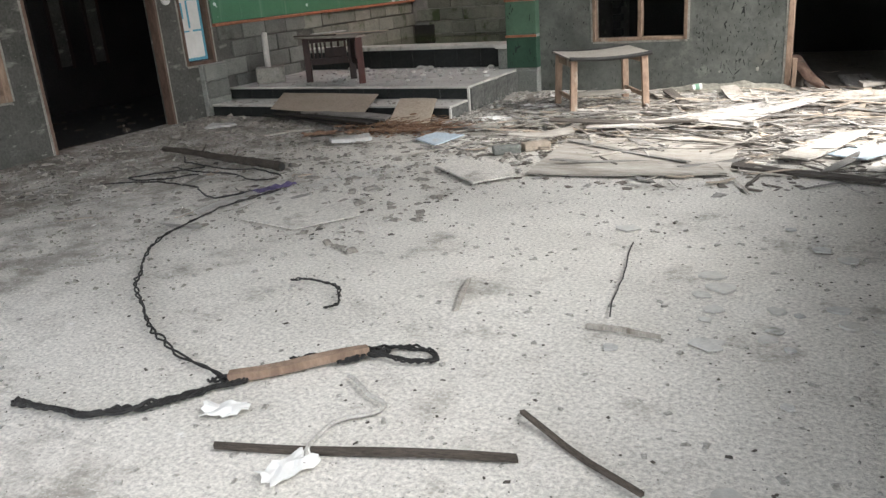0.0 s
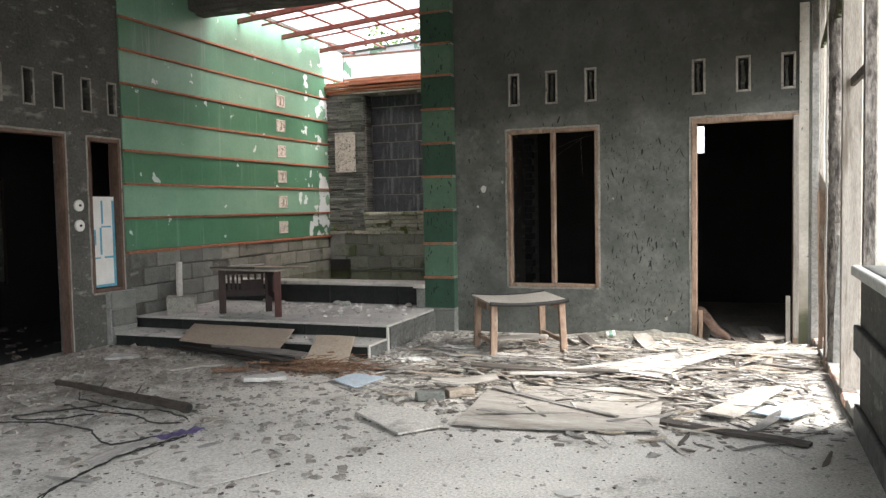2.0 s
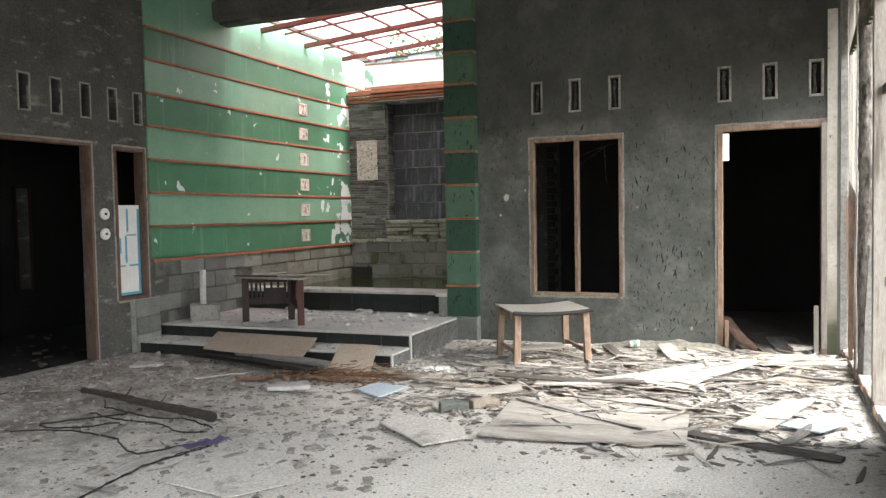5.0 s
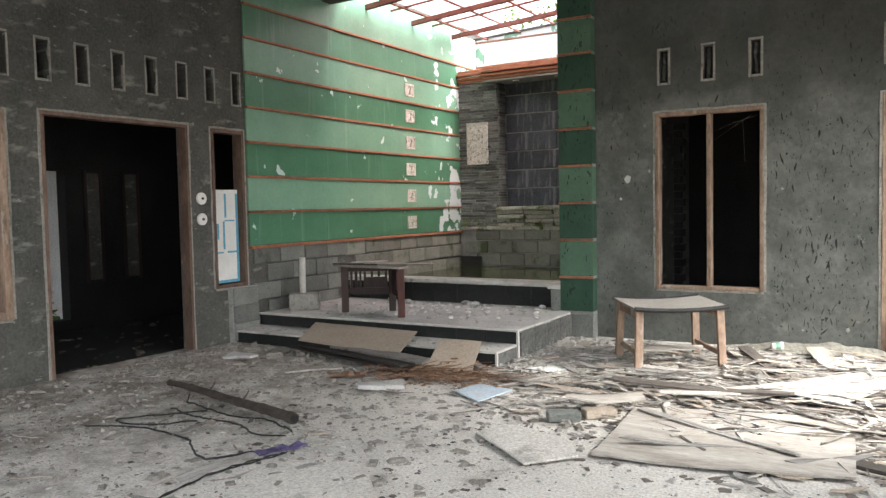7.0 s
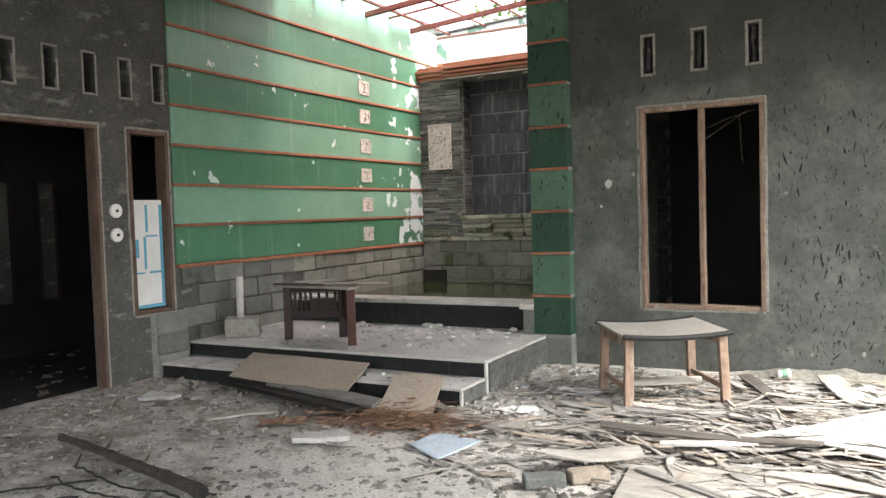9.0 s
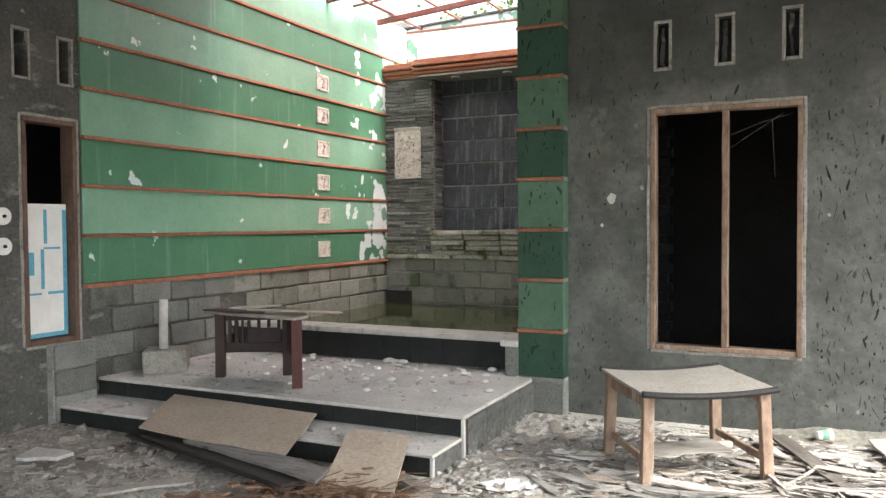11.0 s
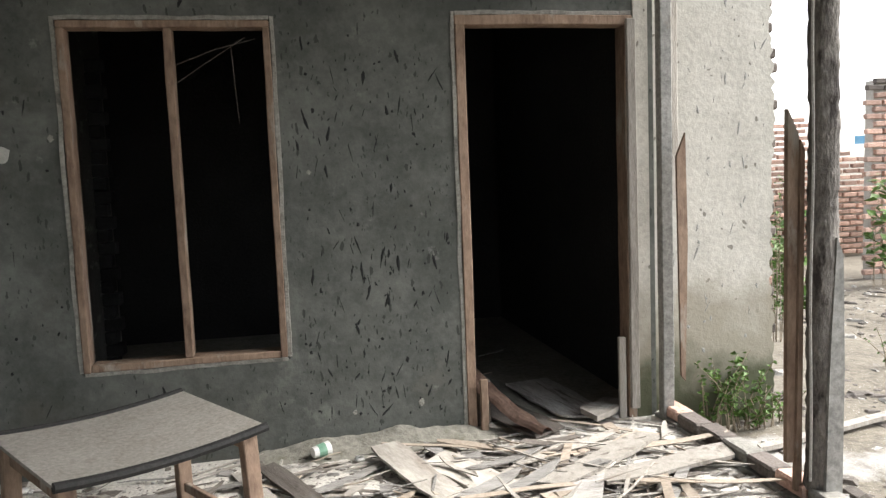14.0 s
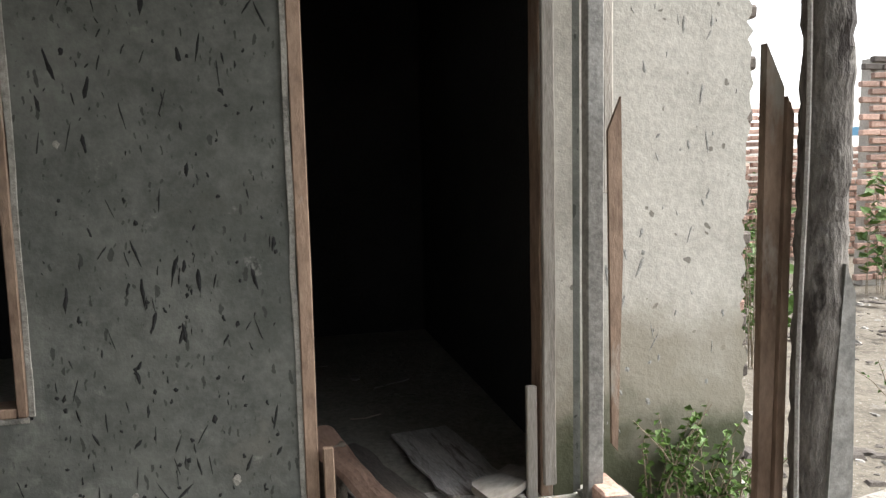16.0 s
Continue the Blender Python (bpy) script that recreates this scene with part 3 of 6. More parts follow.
bm = bmesh.new()
rows = []
for i in range(181):
    x = -6.8 + i * 7.75 / 180
    zz = roof_z(x)
    rows.append([bm.verts.new((x, y, zz + 0.018 * math.sin(x * 2 * math.pi / 0.17))) for y in (ROOF_Y0, 8.75)])
for a, b in zip(rows, rows[1:]):
    bm.faces.new((a[0], b[0], b[1], a[1]))
bmesh.ops.solidify(bm, geom=bm.faces[:], thickness=0.006)
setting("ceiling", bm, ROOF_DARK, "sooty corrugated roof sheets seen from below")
for k in range(9):
    y = 0.4 + k * 1.0
    bm = timber((-6.7, y, -0.03), (0.85, y + 0.06, 0.05), 8, 0.004, k)
    for v in bm.verts:
        v.co.z += roof_z(v.co.x) - 0.075
    setting("ceiling_purlin" if k == 0 else "ceiling_purlin_%d" % k, bm, WOOD_GREY, "dark timber purlin under the roof")
# out of view at the open end, added to block light from upper walls
setting("beam_front", box((-6.53, ROOF_Y0 - 0.15, 2.95), (0.9, ROOF_Y0, 4.4)), PLASTER_DARK, "unseen fascia added to keep sky light off the upper walls")
bm = box((-6.378, 8.42, 3.72), (-3.49, 8.6, 4.02), 0.01)
setting("beam_pond", worn(bm, 0.006), PLASTER_DARK, "dark grey concrete beam across the pond bay")
bm = timber((-6.37, 8.28, 3.74), (-5.05, 8.41, 3.97), 6, 0.012, 3, 0.03)
setting("beam_timber", bm, ROOF_DARK, "dark timber below the roof edge")
setting("ceiling_gable", pierced("y", 8.64, 8.75, -6.53, -3.15, 4.02, 4.45, []), PLASTER_DARK, "cement infill under the roof edge")

# right-hand side: broken rendered wall, brick kerb, parapet
rng = random.Random(5)
edge = [(1.165 + rng.uniform(-0.018, 0.014) + 0.012 * math.sin(z * 5), z) for z in np.arange(-0.2, 3.6, 0.035)]
outline = [(0.40, -0.2)] + edge + [(0.40, 3.6)]
bm = slab_of(outline, 0, 0.022)
for v in bm.verts:
    v.co = Vector((v.co.x, 8.72 - v.co.z, v.co.y))
setting("wall_render", bm, RENDER_OUT, "sunlit rough cement render broken at its edge")
setting("wall_render_core", box((0.40, 8.722, -0.2), (1.10, 8.86, 3.6)), MORTAR, "brick core of the broken wall")
setting("trim_door_strip", box((0.283, F - 0.012, 0.0), (0.365, F - 0.001, 3.2)), RENDER_OUT, "tan cement strip beside the door frame")
setting("wall_parapet", box((0.42, ROOM_Y0, -0.1), (0.56, 5.62, 0.92)), PLASTER_DARK, "low concrete parapet beside the room")
for k, (z, d) in enumerate(((0.0, 0.03), (0.47, 0.035), (0.92, 0.05))):
    h = 0.16 if k < 2 else 0.06
    setting("trim_parapet_%d" % k, worn(box((0.42 - d, ROOM_Y0, z), (0.419, 5.64, z + h), 0.006), 0.002), MOTTLE if k < 2 else SLAB, "projecting cement ledge on the parapet")
setting("trim_parapet_top", box((0.423, ROOM_Y0, 0.922), (0.6, 5.64, 0.98), 0.006), PLASTER_DARK, "cement coping on the parapet")

# platform in two steps, and the pond
setting("platform_upper", box((-6.376, 7.285, 0.0), (-3.39, 8.74, 0.232)), MORTAR, "cement core of the upper step")
setting("platform_top", worn(box((-6.374, 7.29, 0.234), (-3.40, 8.74, 0.25)), 0.001), SLAB, "grey cement platform top littered with pebbles")
setting("platform_step", box((-6.376, 6.895, 0.0), (-3.41, 7.284, 0.105)), MORTAR, "cement core of the lower step")
setting("platform_step_top", box((-6.374, 6.90, 0.107), (-3.42, 7.284, 0.122)), SLAB, "grey cement lower step")
for name, lo, hi in (("trim_top_front", (-6.374, 7.262, 0.232), (-3.375, 7.289, 0.253)), ("trim_top_side", (-3.399, 7.29, 0.232), (-3.372, 8.48, 0.253)),
                     ("trim_step_front", (-6.374, 6.872, 0.105), (-3.385, 6.899, 0.125)), ("trim_step_side", (-3.419, 6.9, 0.105), (-3.385, 7.26, 0.125)),
                     ("trim_top_corner", (-3.395, 7.264, 0.0), (-3.372, 7.287, 0.231)), ("trim_step_corner", (-3.405, 6.874, 0.0), (-3.383, 6.897, 0.104))):
    setting(name, worn(box(lo, hi, 0.004), 0.002, 9), EDGE, "pale cement edging on the step")
setting("platform_side_face", box((-3.389, 7.29, 0.0), (-3.376, 8.48, 0.23)), MOTTLE, "mottled grey tiles on the platform side")
setting("platform_step_side", box((-3.409, 6.9, 0.0), (-3.388, 7.262, 0.104)), MOTTLE, "mottled grey tile on the step side")
setting("wall_pond_front", box((-6.3, 8.745, 0.0), (-3.49, 8.93, 0.465)), MORTAR, "pond wall core")
setting("trim_coping", worn(box((-6.37, 8.715, 0.467), (-3.505, 8.96, 0.515), 0.008), 0.004, 5), EDGE, "pale cement coping of the pond")
setting("trim_coping_return", worn(box((-3.60, 8.52, 0.25), (-3.495, 8.713, 0.47), 0.006), 0.003), BLOCK, "grey cement pier at the end of the coping")
setting("trim_coping_return_top", worn(box((-3.63, 8.5, 0.472), (-3.495, 8.713, 0.517), 0.006), 0.003), EDGE, "pale coping end piece")
bm = bmesh.new()
bmesh.ops.create_grid(bm, x_segments=2, y_segments=2, size=0.5)
for v in bm.verts:
    v.co = Vector((-4.76 + v.co.x * 3.22, 10.5 + v.co.y * 3.1, 0.41))
setting("water", bm, WATER, "still murky green pond water")
setting("pond_floor", box((-6.378, 8.94, -0.4), (-3.15, 12.2, -0.3)), MORTAR, "pond bottom")

# rear feature wall over the pond
setting("wall_feature_base", box((-6.376, 11.64, -0.3), (-3.152, 12.19, 1.0)), MORTAR, "core of the block wall behind the pond")
setting("wall_feature_left", box((-6.376, 11.64, 1.0), (-5.72, 12.19, 3.14)), MORTAR, "core of the stacked stone wall")
setting("wall_feature_right", box((-4.35, 11.64, 1.0), (-3.152, 12.19, 3.14)), SLATE, "stacked stone wall beside the niche")
setting("wall_niche", box((-5.72, 11.9, 1.0), (-4.35, 12.19, 3.14)), MORTAR, "core of the niche wall")
setting("ceiling_niche", box((-5.85, 11.46, 3.125), (-3.16, 11.9, 3.15)), LIP, "pale grey soffit above the niche")
setting("trim_niche_shelf", box((-6.376, 11.62, 3.152), (-3.16, 12.19, 3.2)), SLAB, "cement shelf over the feature wall")
for k, (z, d) in enumerate(((3.16, 0.05), (3.2, 0.08), (3.25, 0.11), (3.3, 0.05))):
    setting("trim_cornice_%d" % k, worn(box((-6.374, 11.64 - d, z), (-5.88, 11.618, z + 0.04), 0.006), 0.002), TERRACOTTA, "terracotta painted cornice moulding")
    setting("trim_cornice_front_%d" % k, worn(box((-5.878, 11.5 - d, z), (-3.16, 11.618, z + 0.04), 0.006), 0.002), TERRACOTTA, "terracotta painted cornice moulding")
setting("wall_white_band", box((-6.2, 12.185, 3.5), (-3.16, 12.198, 3.84)), WHITE_PAINT, "white painted wall band in daylight")
setting("trim_white_band", box((-6.37, 12.17, 3.46), (-3.16, 12.198, 3.49)), TERRACOTTA, "thin terracotta line under the white band")
setting("trim_white_band_top", box((-6.37, 12.175, 3.85), (-3.16, 12.198, 3.87)), TERRACOTTA, "thin terracotta line over the white band")

# pillar with green bands
setting("pillar", box((-3.485, 8.54, 0.0), (-3.155, 8.9, 4.1)), MORTAR, "corner pillar core")
pz = [0.25, 0.60, 0.97, 1.335, 1.70, 2.06, 2.43, 2.79, 3.13, 3.47, 3.82, 4.1]
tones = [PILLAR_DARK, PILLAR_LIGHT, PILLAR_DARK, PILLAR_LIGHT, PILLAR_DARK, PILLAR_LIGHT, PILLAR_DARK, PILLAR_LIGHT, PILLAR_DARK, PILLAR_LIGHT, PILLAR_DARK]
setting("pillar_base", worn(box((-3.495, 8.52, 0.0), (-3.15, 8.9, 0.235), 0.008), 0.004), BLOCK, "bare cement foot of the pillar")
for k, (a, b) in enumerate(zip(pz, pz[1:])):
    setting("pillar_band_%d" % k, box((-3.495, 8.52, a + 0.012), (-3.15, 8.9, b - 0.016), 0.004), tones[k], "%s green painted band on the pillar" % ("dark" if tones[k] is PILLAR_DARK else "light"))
    setting("trim_pillar_%d" % k, worn(box((-3.502, 8.512, b - 0.014), (-3.146, 8.53, b + 0.010), 0.003), 0.002, 9), TERRACOTTA, "terracotta line on the pillar")

# green bands on the side wall
gz = [0.95, 1.312, 1.678, 2.035, 2.39, 2.742, 3.1, 3.44, 4.02]
for k, (a, b) in enumerate(zip(gz, gz[1:])):
    tone = GREEN_DARK if k % 2 == 0 else GREEN_LIGHT
    bm = box((L + 0.001, 7.15, a + 0.012), (L + 0.022, 11.7 if a > 3.4 else 12.19 if a > 3.05 else 11.632, b - 0.014), 0.003)
    setting("panel_green_%d" % k, bm, tone, "%s green painted wall band%s" % ("dark" if k % 2 == 0 else "light", " with flaking paint" if k < 3 or k > 5 else ""))
    if k:
        setting("trim_green_%d" % k, worn(box((L + 0.001, 7.147, a - 0.016), (L + 0.045, 12.19 if a > 3.05 else 11.63, a + 0.010), 0.003), 0.002, 9), TERRACOTTA, "terracotta ledge between green bands")
setting("panel_white_end", box((L + 0.001, 11.702, 3.455), (L + 0.022, 12.19, 3.9), 0.003), WHITE_PAINT, "white painted end of the wall in daylight")
setting("trim_green_0", worn(box((L + 0.001, 7.147, 0.925), (L + 0.05, 11.63, 0.958), 0.004), 0.003, 7), TERRACOTTA, "broken terracotta ledge above the block wall")
setting("wall_pier_side", box((L + 0.001, 6.84, 0.0), (L + 0.06, 7.2, 0.55)), MORTAR, "core of the block pier under the window")

# bay roof: steel purlins rising from the side wall, rods and torn translucent sheets
def bay_z(x):
    return 3.83 + 0.075 * (x + 6.37)


for k, y in enumerate((9.3, 10.36, 11.45)):
    bm = timber((-6.37, y - 0.025, -0.035), (-3.16, y + 0.025, 0.03), 6, 0.005, k, 0.004)
    for v in bm.verts:
        v.co.z += bay_z(v.co.x)
    setting("roof_purlin_%d" % k, bm, STEEL_RED, "red oxide steel purlin")
for k in range(6):
    x = -6.15 + 0.56 * k
    setting("roof_rod_%d" % k, pole([(x, 8.7, bay_z(x) + 0.05), (x + 0.02, 10.4, bay_z(x) + 0.045), (x, 12.3, bay_z(x) + 0.05)], 0.016, 6), STEEL_RED, "thin steel roof rod")
for k, y in enumerate((9.85, 10.9)):
    bm = timber((-6.37, y - 0.012, 0.05), (-3.16, y + 0.012, 0.075), 6, 0.004, k + 5, 0.003)
    for v in bm.verts:
        v.co.z += bay_z(v.co.x)
    setting("roof_batten_%d" % k, bm, STEEL_RED, "thin rusty batten under the roof sheets")
for k, (x0, x1, y0, y1) in enumerate(((-6.12, -5.2, 8.85, 10.85), (-5.18, -4.1, 8.8, 11.35), (-4.08, -3.1, 8.8, 11.0), (-6.2, -5.55, 10.9, 11.42))):
    bm = bmesh.new()
    cols = []
    for i in range(61):
        x = x0 + (x1 - x0) * i / 60
        ys = [y0 + (y1 - y0) * j / 8 for j in range(9)]
        ys[-1] += 0.12 * noise.noise(Vector((x * 5, k, 1)))
        cols.append([bm.verts.new((x, y, bay_z(x) + 0.1 + 0.012 * math.sin(x * 2 * math.pi / 0.13) + 0.025 * noise.noise(Vector((x * 2, y, k))))) for y in ys])
    for a, b in zip(cols, cols[1:]):
        for j in range(8):
            bm.faces.new((a[j], b[j], b[j + 1], a[j + 1]))
    bmesh.ops.solidify(bm, geom=bm.faces[:], thickness=0.002)
    setting("roof_sheet_%d" % k, bm, SHEET, "pinkish translucent corrugated roof sheet")

# ---- doors and windows ----
def frame_of(name, label, axis, plane, depth, u0, u1, z0, z1, w, material, mullions=(), sill=True, seed=0, proud=0.012, lip=True):
    """A timber frame in an opening; axis as in pierced()."""
    ob = tagged(new(name), label, name.split("_")[0], "", "structure")
    s = -1 if axis == "x" else 1
    d0, d1 = plane - s * proud, plane + s * depth

    def bar(nm, a, b, c, d, k):
        lo, hi = (a, min(d0, d1), c), (b, max(d0, d1), d)
        if axis == "x":
            lo, hi = (min(d0, d1), a, c), (max(d0, d1), b, d)
        part(nm, timber(lo, hi, 7, 0.004, seed + k), material, ob)

    bar("jamb", u0, u0 + w, z0, z1 - w - 0.001, 1)
    bar("jamb", u1 - w, u1, z0, z1 - w - 0.001, 2)
    bar("head", u0, u1, z1 - w, z1, 3)
    if sill:
        bar("sill", u0 + w + 0.001, u1 - w - 0.001, z0, z0 + w, 4)
    if lip:
        e0, e1 = plane - s * 0.006, plane + s * 0.002
        rims = [(u0 - 0.022, u0 - 0.001, z0, z1 + 0.02), (u1 + 0.001, u1 + 0.022, z0, z1 + 0.02), (u0, u1, z1 + 0.001, z1 + 0.022)]
        if sill:
            rims.append((u0, u1, z0 - 0.022, z0 - 0.001))
        for k, (a, b, c, d) in enumerate(rims):
            lo, hi = ((a, min(e0, e1), c), (b, max(e0, e1), d)) if axis == "y" else ((min(e0, e1), a, c), (max(e0, e1), b, d))
            part("plaster_edge", worn(timber(lo, hi, 14, 0.004, seed + k, 0.002), 0.006, 14, seed), LIP, ob, "rough pale cement edge round the frame")
    for k, u in enumerate(mullions):
        bar("mullion", u - 0.019, u + 0.019, z0 + w + 0.001, z1 - w - 0.001, 5 + k)
    return ob


frame_of("window_1", "empty raw timber window frame with one mullion", "y", F, 0.1, -2.563, -1.602, 0.502, 2.158, 0.034, WOOD_FRAME, (-2.075,), seed=1)
frame_of("door_1", "empty raw timber door frame", "y", F, 0.1, -0.685, 0.28, 0.0, 2.185, 0.05, WOOD_FRAME, (), False, seed=9)
frame_of("door_2", "wide empty doorway with a thin timber frame", "x", L, 0.1, 4.92, 6.39, 0.0, 2.145, 0.03, WOOD_BROWN, (), False, seed=17)
frame_of("window_2", "narrow timber window frame without glass", "x", L, 0.12, 6.68, 7.115, 0.555, 2.135, 0.035, WOOD_BROWN, (), True, seed=23)
frame_of("window_3", "empty timber window frame", "x", L, 0.1, 3.3, 4.635, 0.53, 2.12, 0.06, WOOD_FRAME, (3.97,), seed=31)
for k, (a, b) in enumerate(vents):
    ob = frame_of("vent_%d" % (k + 1), "tall vent slot with a pale cement rim", "y", F, 0.03, a - 0.022, b + 0.022, 2.415, 2.76, 0.022, LIP, (), True, 40 + k, 0.006, False)
    # the slot's inner shade is put into this board's colour
    part("board", worn(box((a, F + 0.07, 2.437), (b, F + 0.08, 2.737)), 0.004), SHADE_AND_MARKS, ob, "board darkened with the shade inside the slot")
    part("scrap", worn(worn(timber((a + 0.02, F + 0.05, 2.45), (b - 0.035, F + 0.066, 2.72), 9, 0.012, k, 0.003), 0.012, 30, k), 0.01, 12, k), PLASTER_DARK, ob, "crumbling grey scrap in the slot")
for k, a in enumerate(lv):
    frame_of("vent_side_%d" % (k + 1), "tall vent slot with a cement rim", "x", L, 0.03, a - 0.02, a + 0.12, 2.38, 2.73, 0.02, LIP, (), True, 60 + k, 0.004, False)

# slit windows of the side room, glazed with dusty panes
for k, y in enumerate((6.96, 7.48)):
    ob = tagged(new("window_slit_%d" % (k + 1)), "tall slit window with a dusty pane in the dark room", "window", "", "structure")
    part("pane", box((-8.744, y, 0.55), (-8.735, y + 0.17, 1.8)), PLASTER_DARK, ob)
    for nm, lo, hi in (("jamb", (-8.748, y - 0.035, 0.52), (-8.72, y - 0.001, 1.83)), ("jamb", (-8.748, y + 0.171, 0.52), (-8.72, y + 0.205, 1.83))):
        part(nm, box(lo, hi), WOOD_DARK, ob)

# papered board in the narrow window
ob = thing("papered_board", L - 0.06, 6.725, 0.6, 0, "white board with blue printed panels in the narrow window", "board")
part("board", box((-0.008, 0, 0), (0, 0.345, 0.94)), PLASTIC_WHITE, ob)
for y0, y1, z0, z1 in ((0.0, 0.26, 0.0, 0.03), (0.0, 0.02, 0.03, 0.6), (0.235, 0.26, 0.03, 0.9), (0.1, 0.12, 0.34, 0.62), (0.12, 0.22, 0.62, 0.635), (0.03, 0.1, 0.3, 0.315), (0.12, 0.14, 0.66, 0.9), (0.14, 0.235, 0.3, 0.32), (0.02, 0.06, 0.44, 0.6)):
    part("blue_panel", box((0.001, y0 * 1.32, z0), (0.003, y1 * 1.32, z1)), BLUE_TINT, ob)
for z in (1.45, 1.25):
    ob = thing("wall_socket", L, 6.53, z, 0, "round white plastic switch plate on the side wall", "switch", "switches by the doorway")
    bm = pole([(0.0, 0, 0), (0.018, 0, 0), (0.022, 0, 0)], [0.058, 0.058, 0.05], 18)
    part("plate", bm, PLASTIC_WHITE, ob)
    part("knob", pole([(0.022, 0, 0), (0.034, 0, 0)], 0.012, 8), CABLE, ob)

# carved plaques
def plaque(name, m, w, h, label, group=""):
    ob = tagged(new(name), label, "wall plaque", group)
    ob.matrix_basis = m
    part("backing", box((-w / 2, 0, -h / 2), (w / 2, 0.02, h / 2), 0.003), RELIEF, ob)
    bm = box((-w / 2, -0.012, h / 2 - 0.02), (w / 2, -0.001, h / 2), 0.003)
    for lo, hi in (((-w / 2, -0.012, -h / 2), (w / 2, -0.001, -h / 2 + 0.02)), ((-w / 2, -0.012, -h / 2 + 0.021), (-w / 2 + 0.02, -0.001, h / 2 - 0.021)), ((w / 2 - 0.02, -0.012, -h / 2 + 0.021), (w / 2, -0.001, h / 2 - 0.021))):
        box(lo, hi, 0.003, bm)
    part("rim", bm, RELIEF, ob)
    r = random.Random(int(w * 1000 + h * 77))
    for k in range(max(6, int(w * h * 110))):
        cx, cz, a, ln = r.uniform(-w / 2 + 0.05, w / 2 - 0.05), r.uniform(-h / 2 + 0.05, h / 2 - 0.05), r.uniform(0, 6.3), r.uniform(0.02, 0.05)
        pts = [(cx + math.cos(a + t * 1.6) * ln * t, -0.006, cz + math.sin(a + t * 1.6) * ln * t) for t in (0, 0.5, 1.0, 1.4)]
        part("carved_leaf", pole(pts, [0.007, 0.015, 0.011, 0.003], 6), RELIEF, ob)
    return ob


plaque("stone_plaque", pose(-6.045, 11.60, 2.25), 0.35, 0.62, "pale carved stone panel of leaves on the stacked stone wall")
for z in (2.91, 2.56, 2.2, 1.84, 1.48, 1.12):
    plaque("stone_plaque", pose(L + 0.024, 10.24, z, 0, 0, 90), 0.22, 0.17, "small square carved stone tile on the green wall", "carved tiles")


# ---- furniture ----
ob = thing("low_table", -2.33 + 0.145, 7.14 + 0.48, 0.0, 32.8, "low raw wood table with a dusty sagging top and black rim", "table")
W2, D2 = 0.37, 0.325
bm = bmesh.new()
bmesh.ops.create_grid(bm, x_segments=12, y_segments=4, size=0.5)
for v in bm.verts:
    v.co.x, v.co.y = v.co.x * 2 * W2, v.co.y * 2 * D2
    v.co.z = 0.487 + 0.022 * (v.co.x / W2) ** 2 + 0.006 * (v.co.y / D2)
bmesh.ops.solidify(bm, geom=bm.faces[:], thickness=0.014)
part("tabletop", bm, DUST_TOP, ob, "dusty grey-brown sagging board")
for s in (-1, 1):
    pts = [(W2 * (t / 5 - 1), s * (D2 + 0.008), 0.482 + 0.022 * (t / 5 - 1) ** 2 + 0.006 * s) for t in range(11)]
    part("rim", pole(pts, 0.018, 8), CABLE, ob, "black rubber edge strip")
for sx in (-1, 1):
    for sy in (-1, 1):
        bm = timber((-0.03, -0.022, 0.0), (0.03, 0.022, 0.483), 5, 0.003, sx * 3 + sy)
        for v in bm.verts:
            lean = 1 - v.co.z / 0.48
            v.co.x += sx * (W2 - 0.05 + 0.015 * lean)
            v.co.y += sy * (D2 - 0.05 + 0.015 * lean)
        part("leg", bm, WOOD_FRAME, ob)
for sx in (-1, 1):
    part("stretcher", timber((sx * (W2 - 0.05) - 0.012, -D2 + 0.075, 0.11), (sx * (W2 - 0.05) + 0.012, D2 - 0.075, 0.15), 4, 0.002, sx), WOOD_FRAME, ob)
    part("apron", timber((sx * (W2 - 0.05) - 0.012, -D2 + 0.075, 0.41), (sx * (W2 - 0.05) + 0.012, D2 - 0.075, 0.47), 4, 0.002, sx), WOOD_FRAME, ob)
part("stretcher", timber((-W2 + 0.085, -0.02, 0.105), (W2 - 0.085, 0.02, 0.14), 4, 0.002, 7), WOOD_PALE, ob)
part("shelf", timber((-W2 + 0.1, -0.22, 0.142), (W2 - 0.18, 0.02, 0.15), 3, 0.004, 8), DEBRIS_WARM, ob, "loose thin board on the stretchers")

ob = thing("broken_table", -5.53, 7.65, 0.25, 0, "dark stained wooden table with slatted side and splintered top", "table")
left_leg, back_leg, right_leg = Vector((0.0, 0.0, 0)), Vector((0.41, 0.27, 0)), Vector((0.765, -0.1, 0))
for k, p in enumerate((left_leg, back_leg, right_leg)):
    bm = timber((-0.036, -0.036, 0.0), (0.036, 0.036, 0.475), 5, 0.003, k)
    for v in bm.verts:
        v.co = Matrix.Rotation(radians(34), 4, "Z") @ v.co + p
    part("leg", bm, WOOD_RED if k == 2 else WOOD_DARK, ob, "reddish brown leg" if k == 2 else "")


def table_side(a, b, pieces):
    """Parts of a side between two legs, as (name, from, to, low, high) along it."""
    turn = Matrix.Translation(a) @ Matrix.Rotation(math.atan2(b.y - a.y, b.x - a.x), 4, "Z")
    ln = (b - a).length
    for nm, u0, u1, z0, z1 in pieces:
        bm = timber((u0 * ln, -0.012, z0), (u1 * ln, 0.012, z1), 3, 0.002, u0 * 9 + z0, 0.003)
        for v in bm.verts:
            v.co = turn @ v.co
        part(nm, bm, WOOD_DARK, ob)


